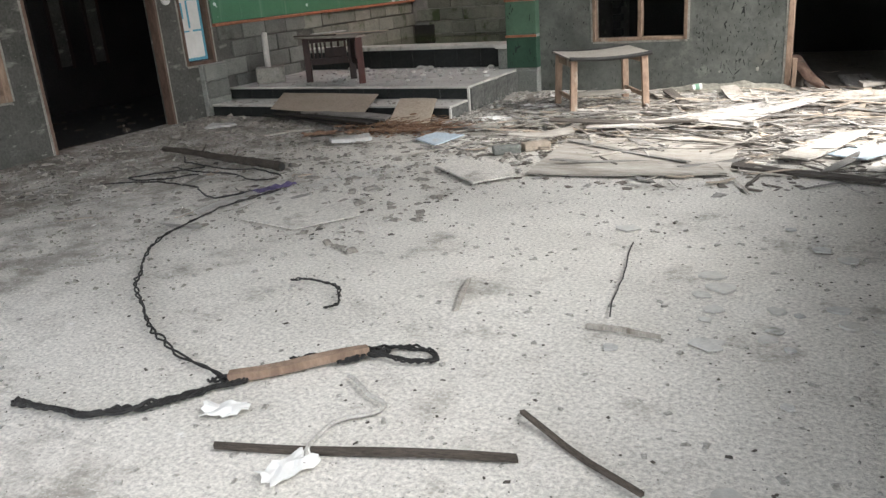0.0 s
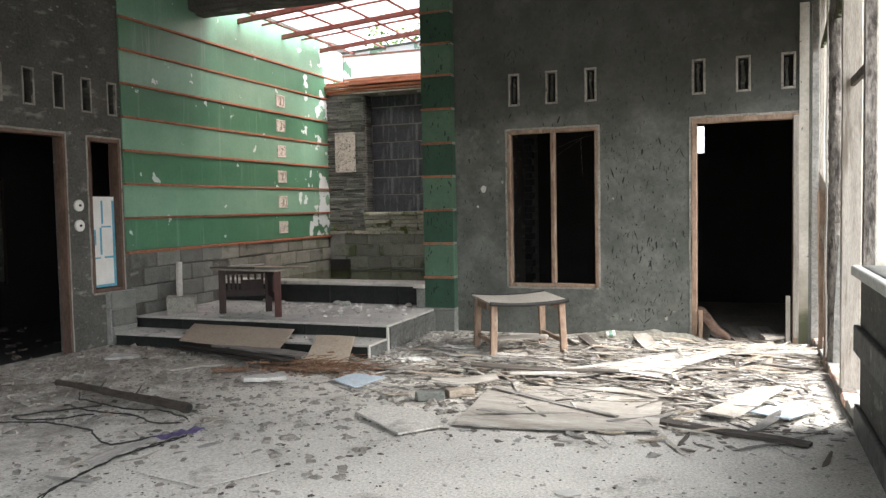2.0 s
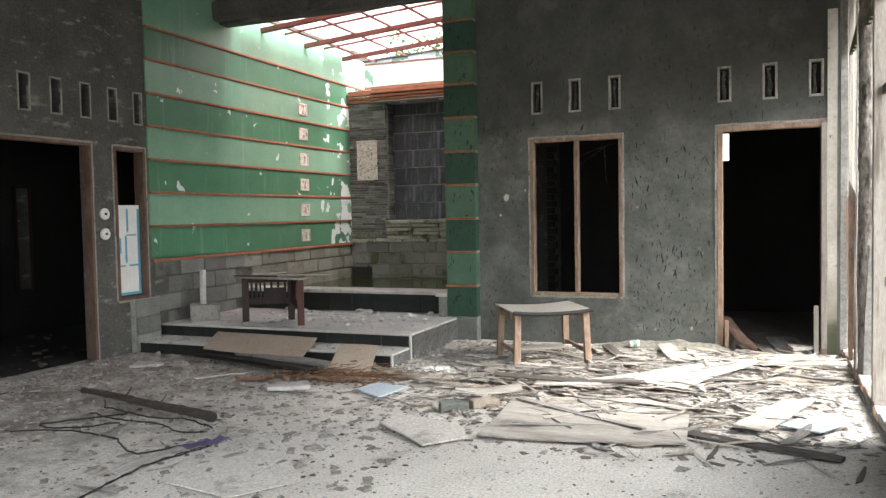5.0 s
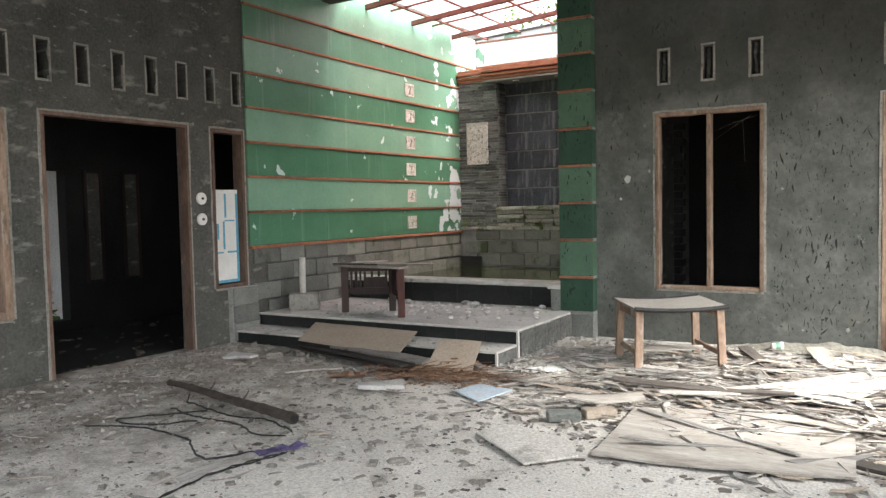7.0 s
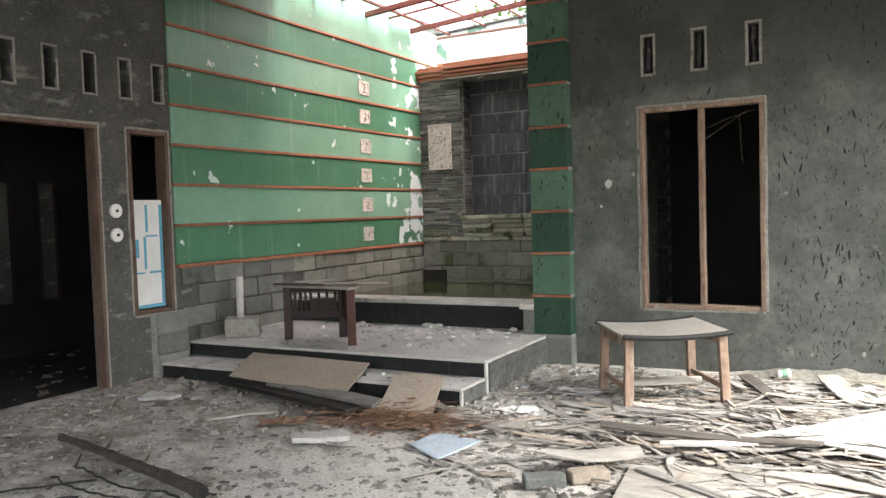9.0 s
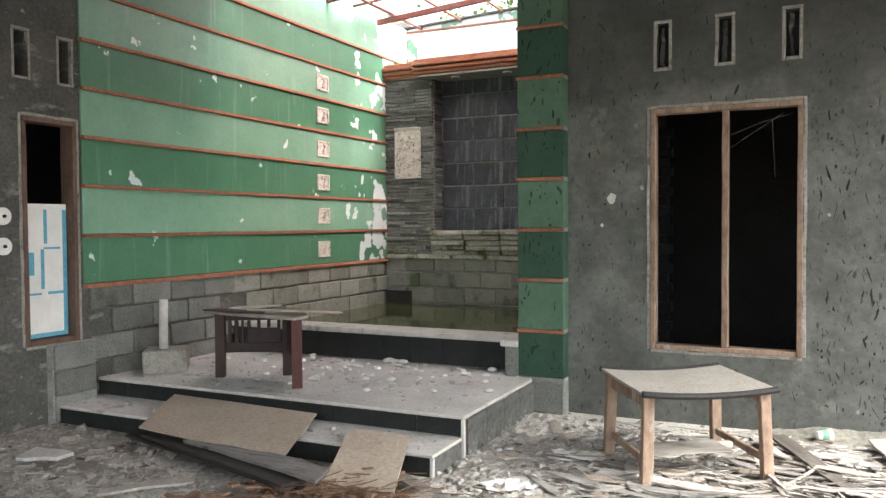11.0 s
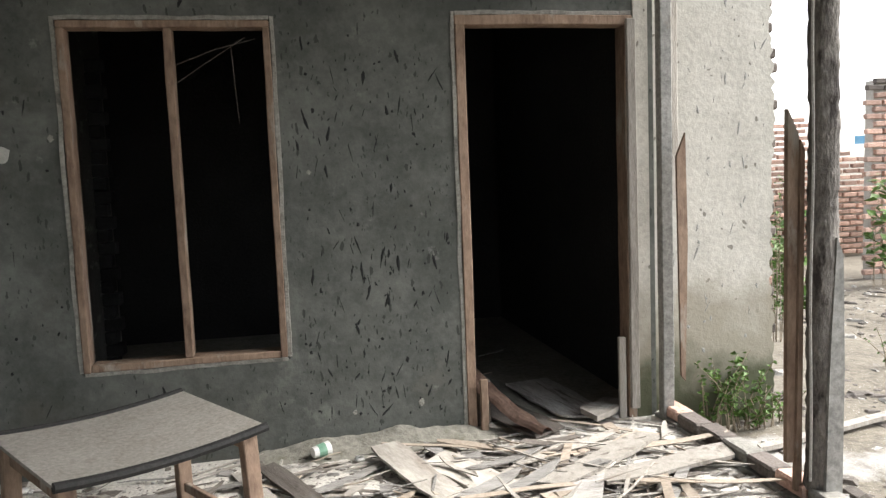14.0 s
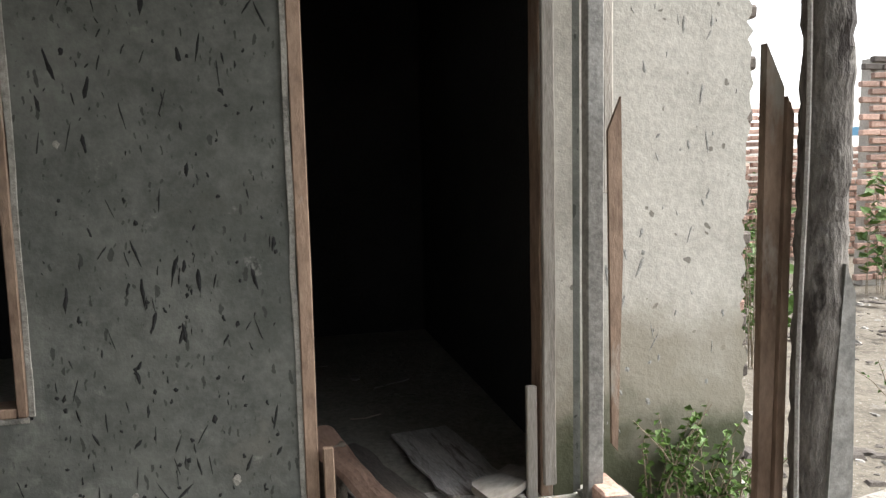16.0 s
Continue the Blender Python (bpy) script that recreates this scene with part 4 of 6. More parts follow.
table_side(left_leg, back_leg, [("rail", 0.075, 0.925, 0.18, 0.25), ("rail", 0.075, 0.925, 0.42, 0.474), ("slat", 0.12, 0.17, 0.251, 0.419), ("slat", 0.21, 0.27, 0.251, 0.419), ("slat", 0.31, 0.35, 0.251, 0.419),
                                ("panel", 0.4, 0.9, 0.251, 0.36), ("slat", 0.4, 0.45, 0.361, 0.419), ("slat", 0.55, 0.6, 0.361, 0.419), ("slat", 0.7, 0.75, 0.361, 0.419), ("slat", 0.85, 0.9, 0.361, 0.419)])
table_side(back_leg, right_leg, [("rail", 0.075, 0.925, 0.18, 0.25), ("rail", 0.075, 0.925, 0.42, 0.474), ("panel", 0.075, 0.6, 0.251, 0.419)])
part("tabletop", worn(slab_of([(-0.09, -0.06), (0.2, -0.1), (0.5, -0.14), (0.79, -0.16), (0.83, -0.05), (0.62, 0.2), (0.45, 0.36), (0.2, 0.24), (0.02, 0.1)], 0.477, 0.495), 0.012, 5), DEBRIS_WARM, ob, "split weathered plywood top")
for k, (x0, y0, x1, y1, w, z) in enumerate(((-0.07, -0.04, 0.5, -0.09, 0.12, 0.502), (0.3, -0.02, 1.08, 0.02, 0.09, 0.508), (0.45, 0.12, 1.02, 0.07, 0.06, 0.506), (0.05, 0.06, 0.42, 0.2, 0.09, 0.51))):
    ln, turn = math.hypot(x1 - x0, y1 - y0), math.atan2(y1 - y0, x1 - x0)
    bm = slab_of([(0, -w / 2), (ln * 0.6, -w / 2), (ln, -w * 0.2), (ln * 0.93, w * 0.3), (ln * 0.4, w / 2), (0.04, w * 0.35)], 0, 0.011)
    for v in bm.verts:
        v.co = Matrix.Rotation(turn, 4, "Z") @ v.co + Vector((x0, y0, z + 0.012 * (v.co.x / ln) * (k % 2)))
    part("splinter", worn(bm, 0.006, 9, k), BOARD if k == 1 else DEBRIS if k else BARK, ob, "loose splintered veneer on the top")

ob = thing("pipe_block", -6.1, 7.68, 0.25, 38, "white plastic pipe set in a cement block", "pipe stand")
part("block", worn(box((-0.16, -0.14, 0.0), (0.16, 0.15, 0.175), 0.01), 0.006), LIP, ob)
part("pipe", worn(pole([(-0.02, 0, 0.17), (-0.02, 0, 0.35), (-0.015, 0, 0.56)], 0.034, 14), 0.003), EDGE, ob, "white pipe with cement smears")

# bamboo pole and the posts on the open side
ob = thing("bamboo_pole", 0, 0, 0, 0, "grimy brown bamboo pole lying on the floor", "pole")
pts, rad = [], []
for k in range(37):
    t = k / 36
    pts.append((-5.28 + 1.56 * t, 5.16 - 0.38 * t + 0.02 * math.sin(t * 3), 0.042 + 0.004 * math.sin(t * 9)))
    rad.append(0.021 + 0.013 * t + (0.005 if k % 7 == 0 else 0))
part("culm", pole(pts, rad, 12), BARK, ob)
for t in (0.35, 0.62):
    x, y = -5.28 + 1.56 * t, 5.16 - 0.38 * t + 0.02 * math.sin(t * 3)
    part("twig", pole([(x, y, 0.06), (x + 0.03, y + 0.01, 0.1), (x + 0.05, y + 0.01, 0.13)], [0.008, 0.006, 0.004], 6), BARK, ob, "stub of a cut twig")
# the culm is closed here; a black disc paints the shade of its hollow
part("hollow_end", pole([(-3.7195, 4.783, 0.044), (-3.713, 4.781, 0.044)], 0.025, 12), CABLE, ob, "black disc for the dark inside the hollow end")

ob = thing("timber_post", 0.467, 7.36, 0.07, 0, "weathered grey timber post with boards and a rope", "post")
bm = pole([(0.0, 0.0, z) for z in np.arange(0, 3.66, 0.03)], 0.057, 20)
part("post", worn(worn(bm, 0.006, 4), 0.008, 24, 3), WOOD_GREY, ob)
bm = slab_of([(-0.02, 0.0), (0.052, 0.0), (0.054, 0.5), (0.045, 0.95), (0.02, 1.02), (0.0, 0.7), (-0.015, 0.4)], -0.064, -0.048)
for v in bm.verts:
    v.co = Vector((v.co.x, v.co.z, v.co.y))
bmesh.ops.recalc_face_normals(bm, faces=bm.faces[:])
part("board", worn(bm, 0.005, 8), GREY_METAL, ob, "smooth grey patch where the bark came off")
bm = slab_of([(-0.115, 0.1), (-0.085, 0.1), (-0.07, 1.42), (-0.118, 1.52)], -0.01, 0.015)
for v in bm.verts:
    v.co = Vector((v.co.x, v.co.z + 0.06, v.co.y))
part("board", bm, WOOD_FRAME, ob, "brown pointed board")
bm = slab_of([(-0.08, -0.02), (-0.055, -0.02), (-0.05, 1.36), (-0.068, 1.4)], -0.01, 0.015)
for v in bm.verts:
    v.co = Vector((v.co.x, v.co.z + 0.05, v.co.y))
part("board", bm, WOOD_FRAME, ob, "brown narrow board")
part("rope", pole([(-0.07 + 0.004 * math.sin(z * 6), -0.03, z) for z in np.arange(0.05, 3.4, 0.1)], 0.006, 5), ROPE, ob, "thin grey cord")

ob = thing("timber_post", 0.465, 6.46, 0.07, 0, "pale sawn timber post with a short brace", "post")
part("post", timber((-0.06, -0.035, 0), (0.06, 0.035, 3.55), 9, 0.005, 2), WOOD_PALE, ob)
part("brace", timber((-0.01, -0.7, 2.05), (0.02, -0.036, 2.11), 3, 0.003, 2), WOOD_GREY, ob)
ob = thing("timber_post", 0.47, 5.68, 0.0, 0, "dark slim timber post at the end of the parapet", "post")
part("post", timber((-0.035, -0.03, 0), (0.03, 0.03, 3.6), 9, 0.004, 4), WOOD_GREY, ob)
ob = thing("timber_post", 0.45, 8.45, 0.0, 0, "grey painted pole with splintered boards at the wall end", "post")
part("post", timber((-0.07, 0.06, 0.0), (-0.005, 0.12, 3.5), 8, 0.004, 6), GREY_METAL, ob)
part("board", timber((0.0, 0.08, 1.2), (0.04, 0.1, 3.4), 8, 0.006, 7), WOOD_PALE, ob)
bm = slab_of([(-0.012, 0.27), (0.012, 0.24), (0.03, 1.0), (0.02, 1.55), (-0.03, 1.43)], -0.008, 0.008)
for v in bm.verts:
    v.co = Vector((v.co.x, v.co.z - 0.02, v.co.y))
part("board", bm, WOOD_FRAME, ob, "splintered brown board")
# only the wall end is known; the rest is added to block high light
ob = thing("eave_sheet", 0.56, 0.7, 2.72, 0, "pale corrugated eave sheet, extended out of view to block high light", "roof sheet")
bm = bmesh.new()
rows = []
for i in range(194):
    y = -0.5 + i * 0.043
    rows.append([bm.verts.new((0.02 * math.sin(y * 40) + dx, y, dz)) for dx, dz in ((-0.1, 0.02), (-0.02, 0.4), (0.03, 0.85))])
for a, b in zip(rows, rows[1:]):
    for j in (0, 1):
        bm.faces.new((a[j], b[j], b[j + 1], a[j + 1]))
bmesh.ops.solidify(bm, geom=bm.faces[:], thickness=0.005)
part("sheet", bm, RENDER_OUT, ob)

# grimy glazing above the parapet; panes past the first are unseen, added to soften sun
for k in range(3):
    y1 = 5.62 - k * 1.95
    ob = tagged(new("window_parapet_%d" % (k + 1)), "grimy glazed window above the parapet, repeated unseen to soften the sun", "window", "", "structure")
    part("pane", box((0.495, y1 - 1.85, 1.02), (0.5, y1 - 0.06, 3.3)), GRIMY, ob)
    part("jamb", timber((0.46, y1 - 1.95, 0.985), (0.53, y1 - 1.86, 3.55), 6, 0.003, k), WOOD_GREY, ob)
    part("head", timber((0.465, y1 - 1.855, 3.3), (0.525, y1 - 0.0, 3.5), 6, 0.003, k), WOOD_GREY, ob)

# scraps at the door jambs, strings in the window, bare patches on the wall
ob = thing("jamb_scrap", 0.2, 8.615, 0.0, 0, "short pale board nailed to the door jamb", "board")
part("board", timber((-0.03, -0.005, 0.0), (0.012, 0.02, 0.46), 3, 0.003, 5), WOOD_PALE, ob)
ob = thing("jamb_scrap", -0.61, 8.6, 0.0, 0, "short brown board at the foot of the jamb", "board")
part("board", timber((-0.01, -0.005, 0.0), (0.03, 0.02, 0.3), 3, 0.004, 6), WOOD_FRAME, ob)
ob = thing("dangling_strings", -2.07, 8.7, 2.0, 0, "dusty grey strings hanging in the window", "string")
for pts in ([(0.0, 0, -0.05), (0.2, 0.01, 0.03), (0.4, 0, 0.08)], [(0.0, 0, -0.14), (0.12, 0, -0.06), (0.35, 0.01, 0.09)], [(0.28, 0, 0.05), (0.29, 0, -0.15), (0.3, 0, -0.33)]):
    part("string", pole(pts, 0.0015, 4), DEBRIS_DARK, ob)
for x, z, s in ((-2.83, 1.55, 0.035), (-2.9, 1.36, 0.014), (-0.93, 0.2, 0.018), (-1.28, 0.18, 0.013), (-2.62, 1.62, 0.016), (-1.45, 1.42, 0.012)):
    r = random.Random(int(x * 99))
    bm = slab_of([(x + math.cos(a) * s * r.uniform(0.5, 1.1), z + math.sin(a) * s * 1.2 * r.uniform(0.6, 1.1)) for a in np.arange(0, 6.2, 0.6)], 0, 0.004)
    for v in bm.verts:
        v.co = Vector((v.co.x, 8.637 - v.co.z, v.co.y))
    bmesh.ops.recalc_face_normals(bm, faces=bm.faces[:])
    part("plaster_patch", bm, EDGE if x < -2.8 else LIP, bpy.data.objects["wall_front"], "pale chipped patch")

def gouges(name, number, place, material, parent, label, seed):
    """Short ragged cuts and drips in plaster, their depth put into a darker colour, lying on a face that looks towards
    -y, joined in one part.
    """
    r = random.Random(seed)
    verts, faces = [], []
    for k in range(number):
        x, y, z = place(r)
        ln, w, a = 0.007 + 0.05 * r.random() ** 2.4, 0.0022 + 0.0065 * r.random() ** 2, r.gauss(r.choice((-0.3, 0.0, 0.25)), 0.2)
        ring = []
        for i in range(9):
            t = 6.283 * i / 9
            u, v = math.cos(t) * w * r.uniform(0.4, 1.5), math.sin(t) * ln * r.uniform(0.7, 1.15)
            ring.append((x + u * math.cos(a) - v * math.sin(a), z + u * math.sin(a) + v * math.cos(a)))
        start = len(verts)
        verts += [(p, y, q) for p, q in ring] + [(x, y - 0.002, z)]
        faces += [(start + i, start + (i + 1) % 9, start + 9) for i in range(9)]
    me = bpy.data.meshes.new(name)
    me.from_pydata(verts, [], faces)
    me.materials.append(material)
    ob = new(name, me)
    ob.parent = parent
    ob["label"] = label


def on_front(r):
    while True:
        x, z = r.uniform(-3.1, 0.25), 0.15 + 2.9 * r.random() ** 1.25
        if r.random() < 0.45:
            x, z = r.gauss(-1.15, 0.28), 0.15 + 1.9 * r.random() ** 1.3
        if not any(h[0] - 0.06 < x < h[1] + 0.06 and h[2] - 0.06 < z < h[3] + 0.06 for h in holes) and -3.12 < x < 0.27:
            return x, F - 0.0006, z


gouges("gouges", 310, on_front, SHADE_AND_MARKS, bpy.data.objects["wall_front"], "dark ragged gouges in the plaster", 3)
gouges("gouges", 110, lambda r: (r.uniform(-3.47, -3.17), 8.5194, r.uniform(0.3, 3.6)), SHADE_AND_MARKS, bpy.data.objects["pillar"], "dark scratches in the painted bands", 4)
gouges("gouges", 90, lambda r: (r.uniform(0.45, 1.12), 8.6975, r.uniform(0.2, 3.0)), MORTAR, bpy.data.objects["wall_render"], "small pits in the cement render", 5)

# toothed brick end in the room behind the window, its shade put into the colour
ob = thing("brick_pier", -2.72, 10.2, 0.0, 0, "toothed brick pier coloured dark for the unlit back room", "pier")
for k in range(26):
    part("brick", worn(box((-0.06, -0.05, 0.085 * k), (0.05 if k % 2 else 0.015, 0.06, 0.085 * k + 0.08), 0.006), 0.004, 8, k), SHADE_AND_MARKS, ob)

ob = thing("door_casing", 0.26, 8.6, 0.06, 0, "pale bleached board nailed over the door jamb", "board")
part("board", timber((-0.028, -0.012, 0.0), (0.022, 0.014, 2.1), 8, 0.004, 11), WOOD_PALE, ob)

# ---- things on the floor ----
def strip_mesh(name, ln, w, th, material, seed, curl=0.0, splinter=0.5):
    """A broken board lying along x: ragged ends, uneven sides, a slight warp."""
    r = random.Random(seed)
    n = max(4, int(ln / 0.09))
    bm = bmesh.new()
    rows = []
    twist = r.uniform(-0.2, 0.2)
    for i in range(n + 1):
        t = i / n
        end = min(t, 1 - t) * n
        x = (t - 0.5) * ln
        half = w / 2 * (1 + r.uniform(-0.08, 0.08))
        skew = [r.uniform(-1, 1) * splinter * w if end < 0.5 else 0 for _ in range(2)]
        shrink = 1 - splinter * r.uniform(0.2, 0.8) if end < 0.5 else 1
        z = curl * ln * 4 * (t - 0.5) ** 2 + 0.004 * math.sin(t * 7 + seed)
        dz = twist * half * (t - 0.5)
        rows.append([bm.verts.new((x + skew[0], -half * shrink, z - dz)), bm.verts.new((x + skew[1], half * shrink, z + dz)),
                     bm.verts.new((x + skew[1], half * shrink, z + dz + th)), bm.verts.new((x + skew[0], -half * shrink, z - dz + th))])
    for a, b in zip(rows, rows[1:]):
        for k in range(4):
            bm.faces.new((a[k], b[k], b[(k + 1) % 4], a[(k + 1) % 4]))
    bm.faces.new(rows[0]), bm.faces.new(rows[-1][::-1])
    bmesh.ops.recalc_face_normals(bm, faces=bm.faces[:])
    low = min(v.co.z for v in bm.verts)
    for v in bm.verts:
        v.co.z -= low
    me = bpy.data.meshes.new(name)
    bm.to_mesh(me)
    bm.free()
    me.materials.append(material)
    return me


def lay(name, me, x, y, z, turn, tilt, pitch, label, category, group=""):
    ob = new(name, me)
    ob.matrix_basis = pose(x, y, z, tilt, pitch, turn)
    return tagged(ob, label, category, group)


def plank(ends, w, th, material, label, z=0.004, curl=0.0, splinter=0.3, name="wood_plank", category="plank", pitch=0.0, tilt=0.0):
    (x0, y0), (x1, y1) = ends
    ln = math.hypot(x1 - x0, y1 - y0)
    me = strip_mesh(name, ln, w, th, material, int(abs(x0 * 100 + y1 * 10)), curl, splinter)
    return lay(name, me, (x0 + x1) / 2, (y0 + y1) / 2, z + abs(math.sin(radians(pitch))) * ln / 2, math.degrees(math.atan2(y1 - y0, x1 - x0)), tilt, pitch, label, category)


def sheet(name, outline, z, th, material, label, category, warp=0.01):
    """A flat board with the given outline, subdivided so that it can warp."""
    bm = slab_of(outline, 0, th)
    bmesh.ops.triangulate(bm, faces=[f for f in bm.faces if abs(f.normal.z) > 0.5])
    bmesh.ops.subdivide_edges(bm, edges=bm.edges[:], cuts=3, use_grid_fill=True)
    cx, cy = sum(p[0] for p in outline) / len(outline), sum(p[1] for p in outline) / len(outline)
    for v in bm.verts:
        v.co.z += warp * (0.6 + noise.noise(Vector((v.co.x * 2.2, v.co.y * 2.2, z * 9)))) 
        v.co.x -= cx
        v.co.y -= cy
    ob = link(name, bm, material)
    ob.location = (cx, cy, z)
    return tagged(ob, label, category)


# large boards
sheet("plywood_sheet", [(-1.9, 5.0), (-1.3, 5.05), (-0.69, 5.2), (-0.72, 5.75), (-0.76, 6.29), (-1.35, 6.2), (-1.98, 6.02), (-1.93, 5.5)], 0.012, 0.012, DEBRIS_WARM, "large dusty plywood sheet lying on the concrete", "plywood", 0.012)
sheet("plywood_sheet", [(-1.37, 6.72), (-0.83, 6.5), (-0.6, 7.1), (-0.28, 7.78), (-0.75, 7.6), (-1.18, 7.0)], 0.04, 0.01, DEBRIS, "pale plywood sheet on top of the debris", "plywood", 0.02)
sheet("cement_board", [(-3.17, 3.70), (-3.27, 4.24), (-2.85, 4.33), (-2.50, 3.95), (-2.72, 3.62)], 0.006, 0.006, CONCRETE, "thin grey cement board on the floor", "board", 0.006)
sheet("cement_board", [(-2.62, 5.09), (-2.15, 4.72), (-1.95, 4.95), (-2.1, 5.2), (-2.5, 5.3)], 0.008, 0.012, CONCRETE, "broken grey cement board with a lifted dark edge", "board", 0.012)
sheet("blue_panel", [(-3.23, 5.91), (-3.17, 6.14), (-2.88, 6.11), (-2.96, 5.74)], 0.012, 0.01, PALE_BLUE, "small faded blue panel on the floor", "panel", 0.012)
sheet("blue_panel", [(-0.18, 5.77), (-0.02, 6.03), (0.22, 5.9), (0.04, 5.62)], 0.02, 0.008, PALE_BLUE, "pale blue dusty sheet at the sunny side", "panel", 0.02)
for k, (pts, z) in enumerate((([(-5.5, 6.72), (-3.86, 6.28), (-3.8, 6.42), (-5.4, 6.85)], 0.02), ([(-5.3, 6.66), (-3.9, 6.22), (-3.85, 6.36), (-5.1, 6.8)], 0.06), ([(-4.9, 6.6), (-3.75, 6.3), (-3.8, 6.5), (-4.8, 6.72)], 0.085))):
    sheet("dark_board", pts, z, 0.018, BOARD_BLACK if k < 2 else DEBRIS, "grimy dark board in a low stack before the steps" if k < 2 else "pale plank on the stack of dark boards", "board", 0.014)


def leaning(name, a, b, c, d, th, material, label):
    """A board through four corners: two at its foot, two at its top."""
    a, b, c, d = [Vector(p) for p in (a, b, c, d)]
    no = (b - a).cross(d - a).normalized() * th
    bm = bmesh.new()
    bot = [bm.verts.new(p) for p in (a, b, c, d)]
    top = [bm.verts.new(p + no) for p in (a, b, c, d)]
    bm.faces.new(top), bm.faces.new(bot[::-1])
    for i in range(4):
        bm.faces.new((bot[i], bot[(i + 1) % 4], top[(i + 1) % 4], top[i]))
    bmesh.ops.subdivide_edges(bm, edges=bm.edges[:], cuts=4, use_grid_fill=True)
    ob = link(name, worn(bm, 0.006, 4), material)
    return tagged(ob, label, "board")


leaning("fibre_board", (-5.32, 6.66, 0.118), (-4.14, 6.56, 0.1), (-4.36, 7.2, 0.18), (-5.6, 7.25, 0.19), 0.008, BOARD, "brown fibreboard panel leaning on the lower step")
leaning("fibre_board", (-3.8, 6.42, 0.035), (-3.41, 6.48, 0.03), (-3.6, 7.02, 0.165), (-4.0, 7.02, 0.165), 0.01, BOARD, "split brown board leaning on the lower step")

# single planks, sticks and bricks
plank([(-0.73, 5.46), (0.14, 5.18)], 0.09, 0.02, DEBRIS_DARK, "dark grey plank lying beside the plywood")
plank([(-0.36, 5.6), (-0.02, 6.47)], 0.19, 0.014, WOOD_PALE, "broad pale plank lying on the debris", 0.03)
plank([(-1.74, 8.38), (-1.29, 7.33)], 0.1, 0.012, DEBRIS_DARK, "curved grey slab of bark wood by the table", 0.03, 0.008)
plank([(-1.16, 8.4), (-0.92, 7.64)], 0.16, 0.014, DEBRIS_WARM, "brown splintered board lying near the doorway", 0.02, 0.008, pitch=2)
plank([(-0.95, 8.3), (-0.72, 7.8)], 0.22, 0.012, DEBRIS_WARM, "brown plywood flake near the doorway", 0.02, 0.006)
plank([(-3.56, 3.73), (-3.5, 4.22)], 0.11, 0.012, DEBRIS, "pale plank beside the purple cloth")
plank([(-4.82, 5.94), (-4.51, 6.30)], 0.09, 0.014, WOOD_PALE, "short whitish plank on the floor")
plank([(-5.75, 6.21), (-5.50, 6.27)], 0.18, 0.02, SLAB, "small cement slab on the floor", 0.01, 0, 0.1, "cement_slab", "slab")
plank([(-3.94, 5.71), (-3.68, 5.92)], 0.15, 0.03, SLAB, "grey tile fragment on the floor", 0.01, 0, 0.08, "tile_piece", "tile")
plank([(-3.56, 6.78), (-2.84, 6.31)], 0.08, 0.016, DEBRIS, "pale plank by the corner of the steps", 0.02)
plank([(-3.3, 6.5), (-2.75, 6.45)], 0.13, 0.012, WOOD_PALE, "pale rounded board by the corner of the steps", 0.02, 0.015)
plank([(-2.38, 5.82), (-1.95, 6.02)], 0.16, 0.01, DEBRIS_WARM, "curled tan board over the bricks", 0.075, 0.03)
plank([(-1.93, 5.95), (-0.95, 5.4)], 0.05, 0.008, DEBRIS, "grey plank lying across the plywood", 0.03, 0.0)
plank([(-2.3, 6.5), (-1.1, 6.55)], 0.11, 0.014, DEBRIS_DARK, "long dark plank among the splinters", 0.06, 0.01)
plank([(-1.9, 6.3), (-0.9, 6.75)], 0.07, 0.012, DEBRIS, "grey lath among the splinters", 0.06)
plank([(-0.55, 7.76), (0.15, 8.22)], 0.13, 0.02, WOOD_PALE, "grey plank near the brick kerb", 0.03)
plank([(-0.33, 7.74), (0.4, 7.9)], 0.14, 0.018, WOOD_PALE, "whitish plank reaching to the brick kerb", 0.035)
plank([(-2.55, 7.25), (-1.3, 7.15)], 0.09, 0.014, DEBRIS, "pale lath under the low table", 0.02)
plank([(-0.52, 9.3), (-0.3, 8.5)], 0.24, 0.012, DEBRIS_DARK, "grimy plywood board lying in the doorway", 0.012)
plank([(-0.1, 9.4), (0.02, 8.6)], 0.3, 0.012, DEBRIS, "dusty board on the threshold", 0.012)
plank([(-0.05, 8.55), (0.2, 8.75)], 0.16, 0.03, DEBRIS_WARM, "broken brown board at the door jamb", 0.04)
plank([(-1.62, 1.79), (-0.77, 2.05)], 0.026, 0.014, BARK, "thin dark lath on the concrete", 0.005, 0, 0.2)
plank([(-0.84, 2.26), (-0.42, 2.0)], 0.015, 0.012, BARK, "bent dark stick on the concrete", 0.005, 0.02)
plank([(-0.85, 2.92), (-0.58, 2.91)], 0.018, 0.014, WOOD_PALE, "small pale stick on the concrete", 0.005)
plank([(-1.47, 3.22), (-1.38, 2.91)], 0.02, 0.012, WOOD_PALE, "short white stick on the concrete", 0.005)
plank([(-1.85, 2.12), (-1.5, 2.46)], 0.04, 0.03, WOOD_FRAME, "broken wooden stake wound with cable", 0.01, 0.01)
ob = thing("bark_curl", -0.5, 8.66, 0.0, -52, "curled dark brown bark slab propped at the door jamb", "bark slab")
bm = bmesh.new()
rows = []
for i in range(13):
    t = i / 12
    z = 0.02 + 0.24 * (1 - t) ** 1.4
    rows.append([bm.verts.new((-0.2 + 0.5 * t, 0.085 * math.cos(a) * (1 - 0.3 * t), z + 0.05 * math.sin(a))) for a in np.arange(0, 3.15, 0.35)])
